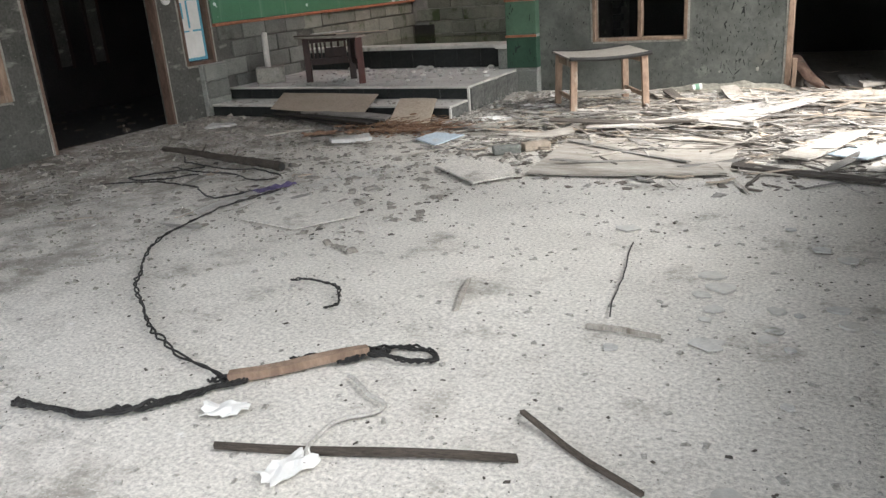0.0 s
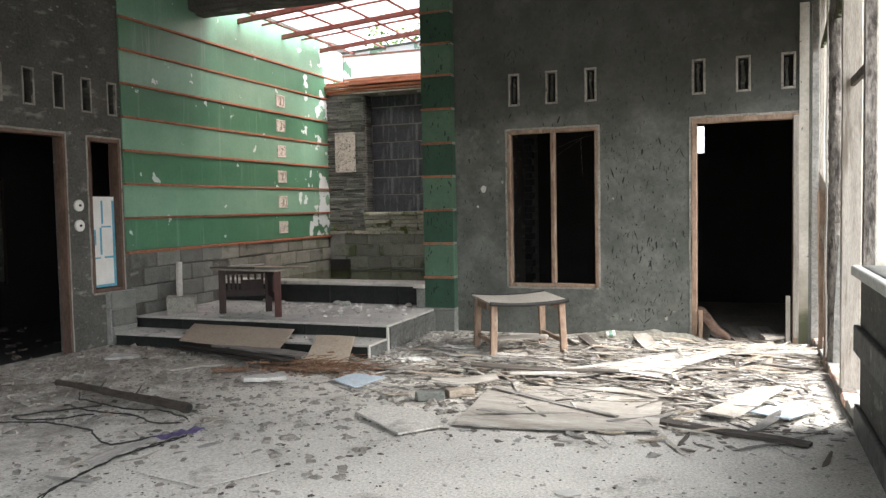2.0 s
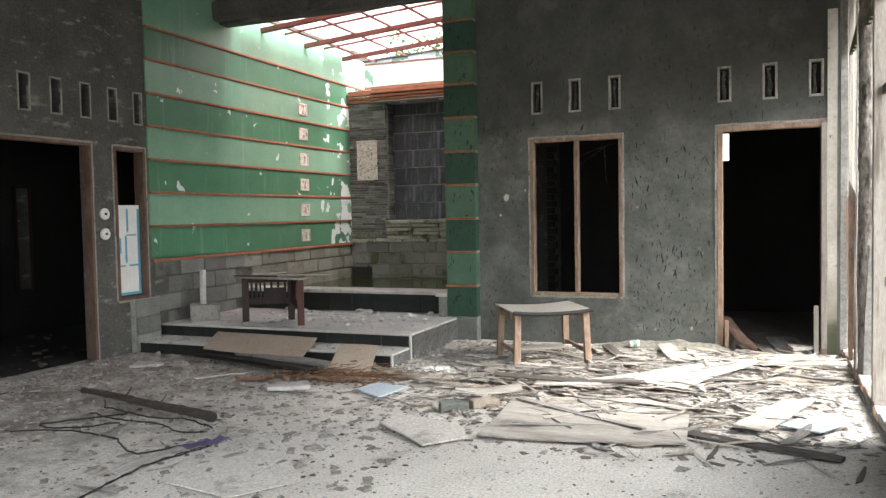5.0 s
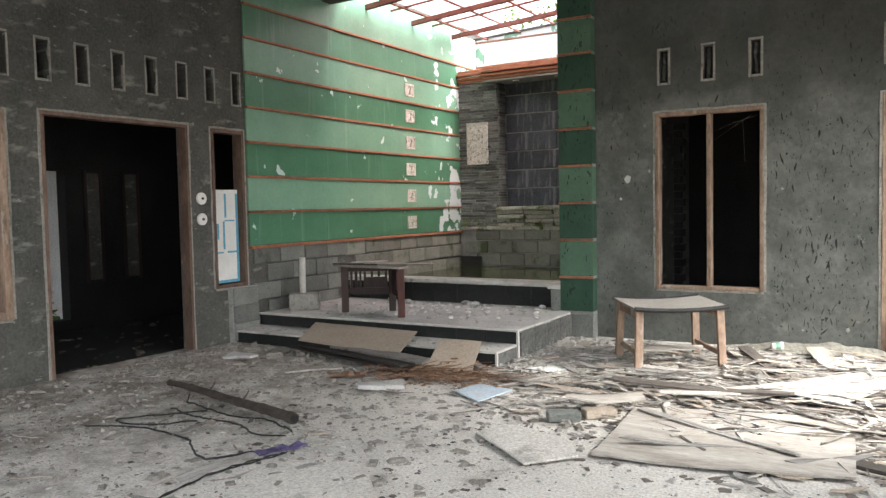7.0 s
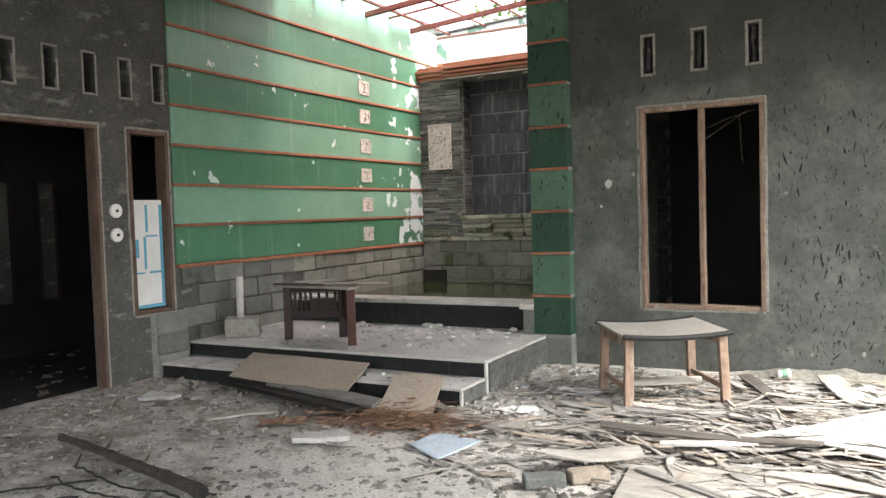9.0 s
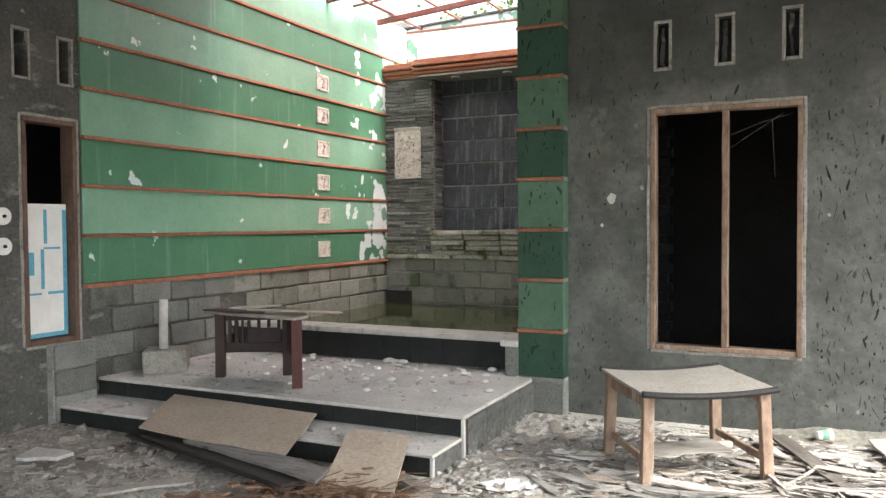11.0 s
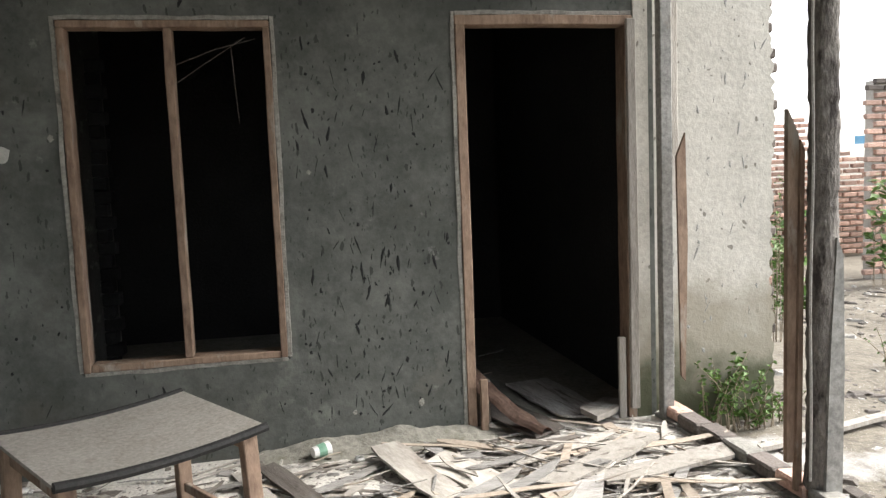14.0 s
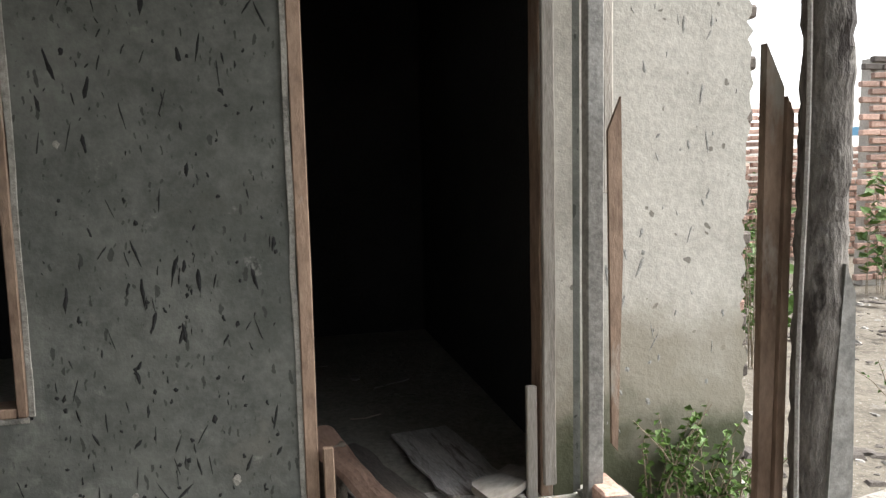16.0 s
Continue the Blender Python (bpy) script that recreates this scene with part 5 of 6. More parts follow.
for a, b in zip(rows, rows[1:]):
    for j in range(len(a) - 1):
        bm.faces.new((a[j], b[j], b[j + 1], a[j + 1]))
bmesh.ops.solidify(bm, geom=bm.faces[:], thickness=0.008)
part("slab", worn(bm, 0.014, 9), WOOD_BROWN, ob, "brown inner side of the bark")
part("fibre", worn(box((-0.19, -0.05, 0.0), (-0.1, 0.06, 0.25), 0.01), 0.012, 8), BARK, ob)
for x, y, turn, m, label in ((-2.3, 5.62, 32, BLOCK, "grey cement brick on the floor"), (-2.13, 5.78, 40, BOARD, "dusty tan brick on the floor")):
    ob = link("loose_brick", worn(box((-0.1, -0.05, 0.0), (0.1, 0.05, 0.055), 0.006), 0.003), m)
    ob.matrix_basis = pose(x, y, 0.003, 0, 0, turn)
    tagged(ob, label, "brick", "loose bricks")
ob = thing("paper_cup", -1.47, 8.5, 0.045, 25, "crushed pale green paper cup lying on its side", "cup")
part("wall", pole([(-0.045, 0, 0), (0.045, 0, 0.004)], [0.026, 0.037], 14), PLASTIC_WHITE, ob)
part("band", pole([(-0.02, 0, 0.0011), (0.02, 0, 0.0029)], [0.0302, 0.0352], 14), GREEN_LIGHT, ob, "green printed band")
ob = thing("purple_cloth", -3.43, 4.34, 0.0, 65, "crumpled purple and black cloth strip", "cloth")
bm = bmesh.new()
bmesh.ops.create_grid(bm, x_segments=18, y_segments=8, size=0.5)
for v in bm.verts:
    v.co.x *= 0.28
    v.co.y *= 0.09
    v.co.z = 0.025 + 0.02 * noise.noise(v.co * 22)
bmesh.ops.solidify(bm, geom=bm.faces[:], thickness=0.004)
part("cloth", bm, PURPLE, ob)
for x, y, s, turn, m, label in ((-1.74, 1.96, 0.14, 20, PLASTIC_WHITE, "torn scrap of white plastic"), (-1.34, 1.78, 0.16, 70, PLASTIC_WHITE, "crumpled white rag on concrete"), (-2.78, 7.55, 0.32, 10, PLASTIC_WHITE, "crumpled striped plastic bag"), (-2.95, 6.9, 0.3, 40, PLASTIC_WHITE, "torn pale plastic film among chips"), (-4.55, 4.1, 0.2, 10, WOOD_PALE, "crumpled tan paper beside cables"), (-4.3, 6.05, 0.3, 30, RUST, "rusty brown rag on the floor")):
    ob = thing("rag", x, y, 0.0, turn, label, "rag")
    bm = bmesh.new()
    bmesh.ops.create_grid(bm, x_segments=10, y_segments=8, size=0.5)
    for v in bm.verts:
        edge = 1 + 0.35 * noise.noise(Vector((v.co.x * 5, v.co.y * 5, x)))
        v.co.x *= s * edge
        v.co.y *= s * 0.6 * edge
        v.co.z = 0.02 + 0.022 * noise.noise(v.co * 24 + Vector((x, y, 0)))
    bmesh.ops.solidify(bm, geom=bm.faces[:], thickness=0.003)
    part("cloth", bm, m, ob)


def cord(name, pts, r, material, label, wiggle=0.02, seed=0, strands=1):
    out = []
    for _ in range(2):
        cut = [pts[0]]
        for a, b in zip(pts, pts[1:]):
            cut += [(a[0] * 0.75 + b[0] * 0.25, a[1] * 0.75 + b[1] * 0.25), (a[0] * 0.25 + b[0] * 0.75, a[1] * 0.25 + b[1] * 0.75)]
        pts = cut + [pts[-1]]
    for i, (a, b) in enumerate(zip(pts, pts[1:])):
        for k in range(3):
            t = k / 3
            p = Vector((a[0] + (b[0] - a[0]) * t, a[1] + (b[1] - a[1]) * t, 0))
            p += (noise.noise_vector(p * 3 + Vector((seed, 0, 0))) + noise.noise_vector(p * 11) * 0.5) * wiggle
            p.z = r + 0.004 + 0.008 * (1 + noise.noise(p * 5))
            out.append(p)
    ob = thing(name, 0, 0, 0, 0, label, "cable")
    for q in range(strands):
        turn = 6.283 * q / strands
        path = [p + Vector((math.cos(i * 0.9 + turn), math.sin(i * 0.7 + turn), 0.4 * math.sin(i * 0.9 + turn))) * (r * 0.9 if strands > 1 else 0) + noise.noise_vector(p * 9 + Vector((q * 7, 0, 0))) * (0.01 if strands > 1 else 0) for i, p in enumerate(out)]
        for p in path:
            p.z = max(p.z, r * 0.8)
        part("strand", pole(path, r * (0.55 if strands > 1 else 1), 6), material, ob)


cord("black_cable", [(-2.45, 1.73), (-2.25, 1.74), (-2.07, 1.81), (-1.94, 1.96), (-1.84, 2.11)], 0.012, CABLE, "twisted black cable on the concrete", 0.03, 0, 4)
cord("black_cable", [(-1.87, 2.14), (-2.19, 2.21), (-2.42, 2.33), (-2.65, 2.48), (-2.88, 2.65), (-3.07, 2.84), (-3.25, 3.05), (-3.38, 3.27), (-3.47, 3.72), (-3.47, 3.96), (-3.35, 4.31)], 0.008, CABLE, "long curved black cable on the concrete", 0.02, 0, 2)
cord("black_cable", [(-1.75, 2.3), (-1.54, 2.46), (-1.44, 2.53), (-1.3, 2.55), (-1.22, 2.48), (-1.35, 2.44), (-1.52, 2.44)], 0.009, CABLE, "knotted black cable round the stake", 0.03, 0, 3)
cord("black_cable", [(-2.24, 2.97), (-2.11, 3.0), (-1.96, 2.97), (-1.86, 2.8), (-1.9, 2.74)], 0.007, CABLE, "short hooked black wire", 0.02, 0, 2)
cord("black_cable", [(-4.91, 4.17), (-4.22, 4.37), (-3.67, 3.98), (-3.53, 4.25)], 0.006, CABLE, "black cable lying near the bamboo pole", 0.04)
cord("black_cable", [(-4.3, 4.55), (-4.6, 4.3), (-4.9, 4.35), (-4.4, 4.75)], 0.006, CABLE, "looped black cable beside the bamboo pole", 0.05)
cord("black_cable", [(-3.62, 4.62), (-3.85, 4.78), (-4.25, 4.72), (-4.62, 4.83), (-4.95, 5.02)], 0.006, CABLE, "thin black cable behind the bamboo pole", 0.05, 3)
cord("black_cable", [(-3.6, 4.55), (-3.75, 4.47), (-4.0, 4.62), (-4.4, 4.6), (-4.75, 4.7)], 0.006, CABLE, "thin black cable looped beside the bamboo pole", 0.05, 5)
cord("black_cable", [(-0.93, 3.87), (-0.79, 3.0)], 0.0028, CABLE, "thin dark wire on the concrete", 0.015)
for x, y in ((-1.86, 2.12), (-1.58, 2.4), (-1.5, 2.47)):
    cord("cable_knot", [(x - 0.06, y - 0.03), (x + 0.04, y + 0.05), (x + 0.05, y - 0.04), (x - 0.05, y + 0.04), (x + 0.02, y - 0.06), (x + 0.07, y + 0.02)], 0.009, CABLE, "tangled knot of black cable on the stake", 0.03, x, 2)
r = random.Random(21)
for k in range(26):
    x, y, q = r.gauss(-0.25, 0.3), r.gauss(3.1, 0.6), r.uniform(0.02, 0.075)
    out = [(x + math.cos(a) * q * r.uniform(0.55, 1.1), y + math.sin(a) * q * r.uniform(0.5, 0.9)) for a in np.arange(0, 6.2, 0.7)]
    ob = link("plaster_flake", slab_of(out, 0.0, r.uniform(0.004, 0.009)), EDGE if k % 3 else SLAB)
    ob.location.z = 0.004
    tagged(ob, "thin pale plaster flake on the concrete floor", "flake", "plaster flakes")
cord("white_cord", [(-1.48, 2.27), (-1.3, 2.2), (-1.23, 2.14), (-1.34, 2.02), (-1.36, 1.9), (-1.3, 1.8)], 0.007, ROPE, "frayed white cord on the concrete", 0.03)

# splinters of wood: many broken laths of several lengths
rng = random.Random(11)
kinds = []
for k in range(56):
    ln, w = rng.choice((0.12, 0.16, 0.2, 0.25, 0.3, 0.35, 0.45, 0.6, 0.75)), 0.008 + 0.06 * rng.random() ** 2.2
    m = rng.choice((DEBRIS, DEBRIS, DEBRIS, DEBRIS_WARM, DEBRIS_DARK, DEBRIS_DARK, DEBRIS_DARK, BOARD, WOOD_PALE))
    tone = {"grimy_plank": "dark grimy", "plywood": "tan splintered", "bleached_timber": "bleached pale"}.get(m.name, "grey splintered")
    kinds.append((strip_mesh("wood_splinter", ln, w, rng.uniform(0.002, 0.007), m, 100 + k, rng.choice((0.0, 0.01, 0.02, 0.05)), 0.9), tone, ln))
places = []
while len(places) < 1150:
    x, y = rng.uniform(-3.35, 0.36), rng.uniform(4.9, 8.55)
    heap = math.exp(-((x + 1.25) / 1.25) ** 2 - ((y - 6.85) / 1.3) ** 2) + 0.55 * math.exp(-((x + 0.2) / 0.7) ** 2 - ((y - 7.9) / 0.7) ** 2)
    if rng.random() > heap or (x < -1.7 and y < 5.6):
        continue
    me, tone, ln = rng.choice(kinds)
    turn = rng.gauss(0, 38) if rng.random() < 0.75 else rng.uniform(0, 180)
    pitch = rng.gauss(0, 2.2)
    z = 0.004 + rng.random() ** 2 * 0.06 * heap + abs(math.sin(radians(pitch))) * ln / 2
    places.append((me, x, y, z, turn, rng.gauss(0, 5), pitch, tone))
places.sort(key=lambda p: p[2])
joined = {}
for k, (me, x, y, z, turn, tilt, pitch, tone) in enumerate(places):
    if k < 295:
        lay("wood_splinter", me, x, y, z, turn, tilt, pitch, tone + " lath among the debris on the floor", "splinter", "splintered wood")
    else:
        joined.setdefault(me.materials[0].name, []).append((me, pose(x, y, z, tilt, pitch, turn)))
for k in range(130):
    if k < 95:
        x, y = rng.uniform(-6.2, -2.0), rng.uniform(3.2, 6.8)
    else:
        x, y = rng.uniform(-2.6, 0.1), rng.uniform(8.85, 11.0)
    me, tone, ln = rng.choice(kinds)
    if ln < 0.28:
        joined.setdefault(me.materials[0].name, []).append((me, pose(x, y, 0.007, 0, 0, rng.uniform(0, 180))))
for name, bits in joined.items():
    verts, faces = [], []
    for me, m in bits:
        start = len(verts)
        verts += [m @ v.co for v in me.vertices]
        faces += [[start + i for i in p.vertices] for p in me.polygons]
    whole = bpy.data.meshes.new("small_splinters")
    whole.from_pydata(verts, [], faces)
    whole.materials.append(bpy.data.materials[name])
    tagged(new("small_splinters", whole), "small broken laths strewn over the floor", "debris", "", "stuff")


def scatter(name, number, place, size, material, label, flat=0.5, seed=1):
    """Loose bits that nobody could count, each an irregular lump, as one mesh."""
    r = np.random.RandomState(seed)
    base = np.array([(-1, -1, 0), (1, -1, 0), (1, 1, 0), (-1, 1, 0), (-0.6, -0.7, 1), (0.7, -0.6, 1), (0.6, 0.6, 1), (-0.7, 0.7, 1)], float)
    quads = np.array([(0, 3, 2, 1), (4, 5, 6, 7), (0, 1, 5, 4), (1, 2, 6, 5), (2, 3, 7, 6), (3, 0, 4, 7)])
    verts, faces = [], []
    for k in range(number):
        x, y, z = place(r)
        s = size[0] + (size[1] - size[0]) * r.rand() ** 3
        a = r.rand() * 6.28
        b = base * (1 + r.uniform(-0.35, 0.35, base.shape)) * s * np.array([r.uniform(0.6, 1.6), r.uniform(0.5, 1.0), flat * r.uniform(0.6, 1.4)])
        c, d = math.cos(a), math.sin(a)
        b = b @ np.array([(c, d, 0), (-d, c, 0), (0, 0, 1)]) + (x, y, z)
        verts.append(b)
        faces.append(quads + 8 * k)
    me = bpy.data.meshes.new(name)
    me.from_pydata(np.vstack(verts).tolist(), [], np.vstack(faces).tolist())
    me.materials.append(material)
    ob = new(name, me)
    return tagged(ob, label, "rubble", "", "stuff")


def over_floor(r):
    return r.uniform(-6.3, 0.36), r.uniform(0.6, 8.6), 0.001


def left_floor(r):
    return -6.3 + 4.2 * r.rand() ** 1.3, r.uniform(3.4, 6.85), 0.001


def heap_floor(r):
    while True:
        x, y = r.normal(-1.3, 1.1), r.normal(6.95, 0.95)
        if -3.3 < x < 0.36 and 4.8 < y < 8.6:
            return x, y, 0.002


def by_platform(r):
    return -3.36 + 1.3 * r.rand() ** 1.6, r.uniform(6.6, 8.45), 0.003


scatter("fine_grit", 5200, over_floor, (0.003, 0.013), RUBBLE, "pale grit scattered over the concrete floor", 0.6, 1)
scatter("dark_grit", 3600, over_floor, (0.002, 0.0075), CHIP_DARK, "dark crumbs scattered over the concrete floor", 0.5, 2)
scatter("rubble", 1900, left_floor, (0.005, 0.036), RUBBLE_DIM, "broken plaster rubble on the floor", 0.45, 3)
scatter("dark_chips", 1100, left_floor, (0.003, 0.02), CHIP_DARK, "dark wood chips on the floor", 0.3, 4)
scatter("wood_chips", 3600, heap_floor, (0.004, 0.036), DEBRIS, "small wood chips between the boards", 0.2, 5)
# chip count raised so dark chips stand in for shade in the gaps
scatter("dark_wood_chips", 4200, heap_floor, (0.004, 0.032), DEBRIS_DARK, "dark wood chips, many added to darken gaps between the boards", 0.2, 6)
scatter("doorway_rubble", 380, lambda r: (-6.3 + 1.9 * r.rand() ** 1.2, r.uniform(5.7, 6.83), 0.002), (0.01, 0.05), RUBBLE_DIM, "broken chunks of plaster and block near the doorway", 0.5, 31)
scatter("dirt_crumbs", 3000, lambda r: (-6.3 + 3.6 * r.rand() ** 1.5, r.uniform(2.6, 6.85), 0.001), (0.003, 0.016), MUD, "crumbled brown dirt on the concrete", 0.5, 32)
scatter("sideroom_litter", 110, lambda r: (r.uniform(-8.6, -6.5), r.uniform(4.6, 7.6), -0.01), (0.01, 0.05), BARK, "dark litter on the side room floor", 0.4, 33)
scatter("plaster_crumbs", 700, by_platform, (0.006, 0.03), RUBBLE, "pale stones and crumbs beside the platform", 0.6, 7)
scatter("step_crumbs", 160, lambda r: (r.uniform(-6.3, -3.5), r.uniform(6.95, 7.24), 0.121), (0.004, 0.02), RUBBLE, "crumbs on the lower step", 0.6, 8)
scatter("platform_crumbs", 420, lambda r: (r.uniform(-6.2, -3.5), r.uniform(7.35, 8.7), 0.249), (0.003, 0.014), RUBBLE, "crumbs on the platform", 0.6, 9)
scatter("white_streak", 420, lambda r: ((lambda t: (-3.55 + 1.0 * t + r.normal(0, 0.06), 4.1 + 1.45 * t + r.normal(0, 0.05), 0.002))(r.rand())), (0.005, 0.02), EDGE, "spilled white plaster crumbs in a streak", 0.2, 10)
scatter("rust_heap", 900, lambda r: (np.clip(r.normal(-3.6, 0.28), -4.2, -3.0), np.clip(r.normal(6.32, 0.13), 6.0, 6.7), abs(r.normal(0, 0.03))), (0.006, 0.03), RUST, "heap of rusty brown fibres and bark", 0.3, 12)
bm = bmesh.new()
r = random.Random(4)
for k in range(220):
    x, y, a, ln = r.gauss(-3.6, 0.28), r.gauss(6.32, 0.13), r.gauss(0.2, 0.7), r.uniform(0.06, 0.2)
    z = 0.02 + 0.05 * r.random()
    pole([(x, y, z), (x + math.cos(a) * ln, y + math.sin(a) * ln, z + r.uniform(-0.01, 0.02))], 0.003, 4, bm)
tagged(link("rust_fibres", bm, RUST), "loose rusty fibres before the steps", "debris", "", "stuff")

# pebbles on the platform, each a stone
bm = bmesh.new()
bmesh.ops.create_icosphere(bm, subdivisions=2, radius=1)
worn(bm, 0.3, 1.2)
pebble = bpy.data.meshes.new("pebble")
bm.to_mesh(pebble)
bm.free()
pebble.polygons.foreach_set("use_smooth", [True] * len(pebble.polygons))
pebble.materials.append(PEBBLE)
r = random.Random(8)
for k in range(190):
    on = k < 135
    if on:
        x, y, z = min(-3.5, r.gauss(-4.55, 0.55)), 7.4 + 1.28 * r.random() ** 0.6, 0.25
    else:
        x, y, z = min(0, r.gauss(-2.6, 0.7)), r.uniform(6.5, 8.5), 0.004
    s = r.uniform(0.028, 0.045) if on and y > 8.62 and r.random() < 0.4 else r.uniform(0.008, 0.027)
    ob = new("pebble", pebble)
    ob.matrix_basis = pose(x, y, z + s * 0.45, 0, 0, r.uniform(0, 360)) @ Matrix.Diagonal((s * 1.4, s, s * 0.6, 1))
    tagged(ob, "pale rounded river pebble " + ("on the platform" if on else "on the floor"), "pebble", "pebbles")

# sandy heap at the foot of the front wall
bm = bmesh.new()
bmesh.ops.create_grid(bm, x_segments=60, y_segments=12, size=0.5)
for v in bm.verts:
    u, w = v.co.x * 2, v.co.y + 0.5
    v.co.x, v.co.y = -1.15 + 0.75 * u, 8.63 - 0.2 * w
    v.co.z = max(-0.01, 0.075 * (1 - w) ** 1.5 * max(0, 1 - abs(u) ** 2.2) * (1 + 0.5 * noise.noise(v.co * 6)) + 0.01 * noise.noise(v.co * 20) - 0.004)
tagged(link("sand_heap", bm, MUD, None, "", True), "low heap of crumbled sandy plaster along the wall", "heap", "", "stuff")

# ---- the yard outside ----
def leaf_mesh(w, h):
    me = bpy.data.meshes.new("leaf")
    me.from_pydata([(0, 0, 0), (-w, h * 0.45, 0.006), (0, h, -0.004), (w, h * 0.45, 0.006), (0, h * 0.4, -0.004)], [], [(0, 4, 1), (1, 4, 2), (0, 3, 4), (3, 2, 4)])
    me.materials.append(LEAF)
    return me


leaf = leaf_mesh(0.014, 0.038)
big_leaf = leaf_mesh(0.05, 0.14)


def weed(x, y, z, h, spread, stems, leaves, seed, label, me=leaf, lean=(0, 0)):
    r = random.Random(seed)
    ob = thing("weed", x, y, z, 0, label, "plant")
    for s in range(stems):
        a, tip = r.uniform(0, 6.28), r.uniform(0.5, 1) * h
        dx, dy = math.cos(a) * spread * r.random() + lean[0], math.sin(a) * spread * r.random() + lean[1]
        bx, by = r.uniform(-0.4, 0.4) * spread, r.uniform(-0.2, 0.2) * spread
        pts = [(bx + dx * t * t, by + dy * t * t, tip * t) for t in (0, 0.35, 0.7, 1)]
        part("stem", pole(pts, [0.004, 0.0035, 0.003, 0.0015], 5), STEM, ob)
        for k in range(leaves // stems):
            t = r.uniform(0.25, 1)
            lf = new("leaf", me)
            lf.parent = ob
            size = r.uniform(0.6, 1.3)
            lf.matrix_basis = pose(bx + dx * t * t, by + dy * t * t, tip * t, r.uniform(-50, 40), r.uniform(-40, 40), r.uniform(0, 360)) @ Matrix.Scale(size, 4)
    return ob


weed(0.8, 8.58, -0.14, 0.5, 0.34, 22, 420, 1, "leafy green weed at the foot of the rendered wall")
weed(1.2, 8.6, -0.15, 0.3, 0.15, 6, 40, 2, "small green weed at the broken wall end")
weed(1.55, 9.9, -0.15, 1.5, 0.3, 9, 150, 3, "tall climbing weed behind the broken wall")
weed(5.3, 12.6, -0.15, 1.4, 0.4, 9, 120, 4, "yellow-green shrub against the brick wall", big_leaf)
weed(4.0, 10.2, -0.15, 0.4, 0.5, 10, 90, 5, "low green weed on pale ground", big_leaf)
weed(7.0, 12.3, -0.15, 0.6, 0.5, 8, 70, 6, "low green weed before the brick wall", big_leaf)
weed(2.6, 9.4, -0.15, 0.35, 0.3, 6, 40, 7, "small weed in the yard")
weed(-9.3, 6.75, -0.05, 0.6, 0.28, 6, 30, 8, "broad-leaved plant before the white wall", big_leaf)
for k, x in enumerate((-6.22, -6.05)):
    weed(x, 11.57, 1.0, 0.16, 0.16, 5, 30, 40 + k, "small green weed rooted in the mossy ledge")
weed(2.3, 10.4, -0.15, 1.7, 0.35, 14, 240, 9, "tall yellow-green weed behind the broken wall")
weed(2.75, 10.9, -0.15, 1.2, 0.4, 12, 160, 10, "bushy green weed behind the broken wall", big_leaf)
weed(1.0, 8.55, -0.14, 0.32, 0.2, 12, 120, 11, "leafy green weed at the foot of the rendered wall")


def tree(x, y, label, seed):
    """A trunk with limbs and a loose crown of leaves."""
    r = random.Random(seed)
    ob = thing("tree", x, y, -0.15, 0, label, "tree")
    part("trunk", pole([(0, 0, 0), (0.08, 0.05, 1.6), (0.02, 0.1, 3.2), (0.1, 0.1, 4.6)], [0.16, 0.13, 0.1, 0.06], 9), BARK, ob)
    verts, faces = [], []
    for k in range(9):
        a, up = r.uniform(0, 6.28), r.uniform(2.8, 4.5)
        tip = Vector((math.cos(a) * r.uniform(1.0, 2.2), math.sin(a) * r.uniform(0.8, 1.8), up + r.uniform(0.6, 1.8)))
        root = Vector((0.05, 0.1, up))
        part("limb", pole([root, root.lerp(tip, 0.5) + Vector((0, 0, 0.12)), tip], [0.05, 0.03, 0.012], 6), BARK, ob)
        for q in range(380):
            c = root.lerp(tip, r.uniform(0.4, 1.15)) + Vector((r.gauss(0, 0.32), r.gauss(0, 0.32), r.gauss(0, 0.26)))
            m = pose(c.x, c.y, c.z, r.uniform(-70, 70), r.uniform(-70, 70), r.uniform(0, 360)) @ Matrix.Scale(r.uniform(0.45, 0.85), 4)
            start = len(verts)
            verts += [m @ v.co for v in big_leaf.vertices]
            faces += [[start + i for i in p.vertices] for p in big_leaf.polygons]
    me = bpy.data.meshes.new("crown")
    me.from_pydata(verts, [], faces)
    me.materials.append(LEAF)
    crown = new("crown", me)
    crown.parent = ob


tree(-6.0, 15.6, "leafy tree behind the pond wall", 1)
tree(-3.6, 16.4, "leafy tree beyond the torn pond roof", 2)
ob = thing("dry_branch", 6.2, 12.4, -0.15, 0, "pale bare branch leaning before the brick wall", "branch")
part("limb", pole([(0, 0, 0), (-0.1, 0, 0.4), (-0.25, 0.1, 0.9), (-0.22, 0.1, 1.3)], [0.02, 0.017, 0.012, 0.006], 6), STEM, ob)
part("limb", pole([(-0.1, 0, 0.4), (-0.3, 0, 0.55), (-0.5, 0, 0.62)], [0.012, 0.009, 0.004], 6), STEM, ob)
scatter("yard_litter", 1500, lambda r: (0.6 + 6 * r.rand() ** 1.3, r.uniform(6.5, 12.6), -0.13), (0.01, 0.06), DEBRIS_DARK, "leaf litter and twigs on the soil", 0.3, 21)
scatter("yard_stones", 900, lambda r: (0.6 + 6 * r.rand() ** 1.2, r.uniform(6.5, 12.6), -0.13), (0.008, 0.045), RUBBLE, "pale stones on the soil", 0.5, 22)
plank([(0.75, 8.2), (2.4, 8.6)], 0.06, 0.025, WOOD_PALE, "long pale lath lying on the soil", -0.1)
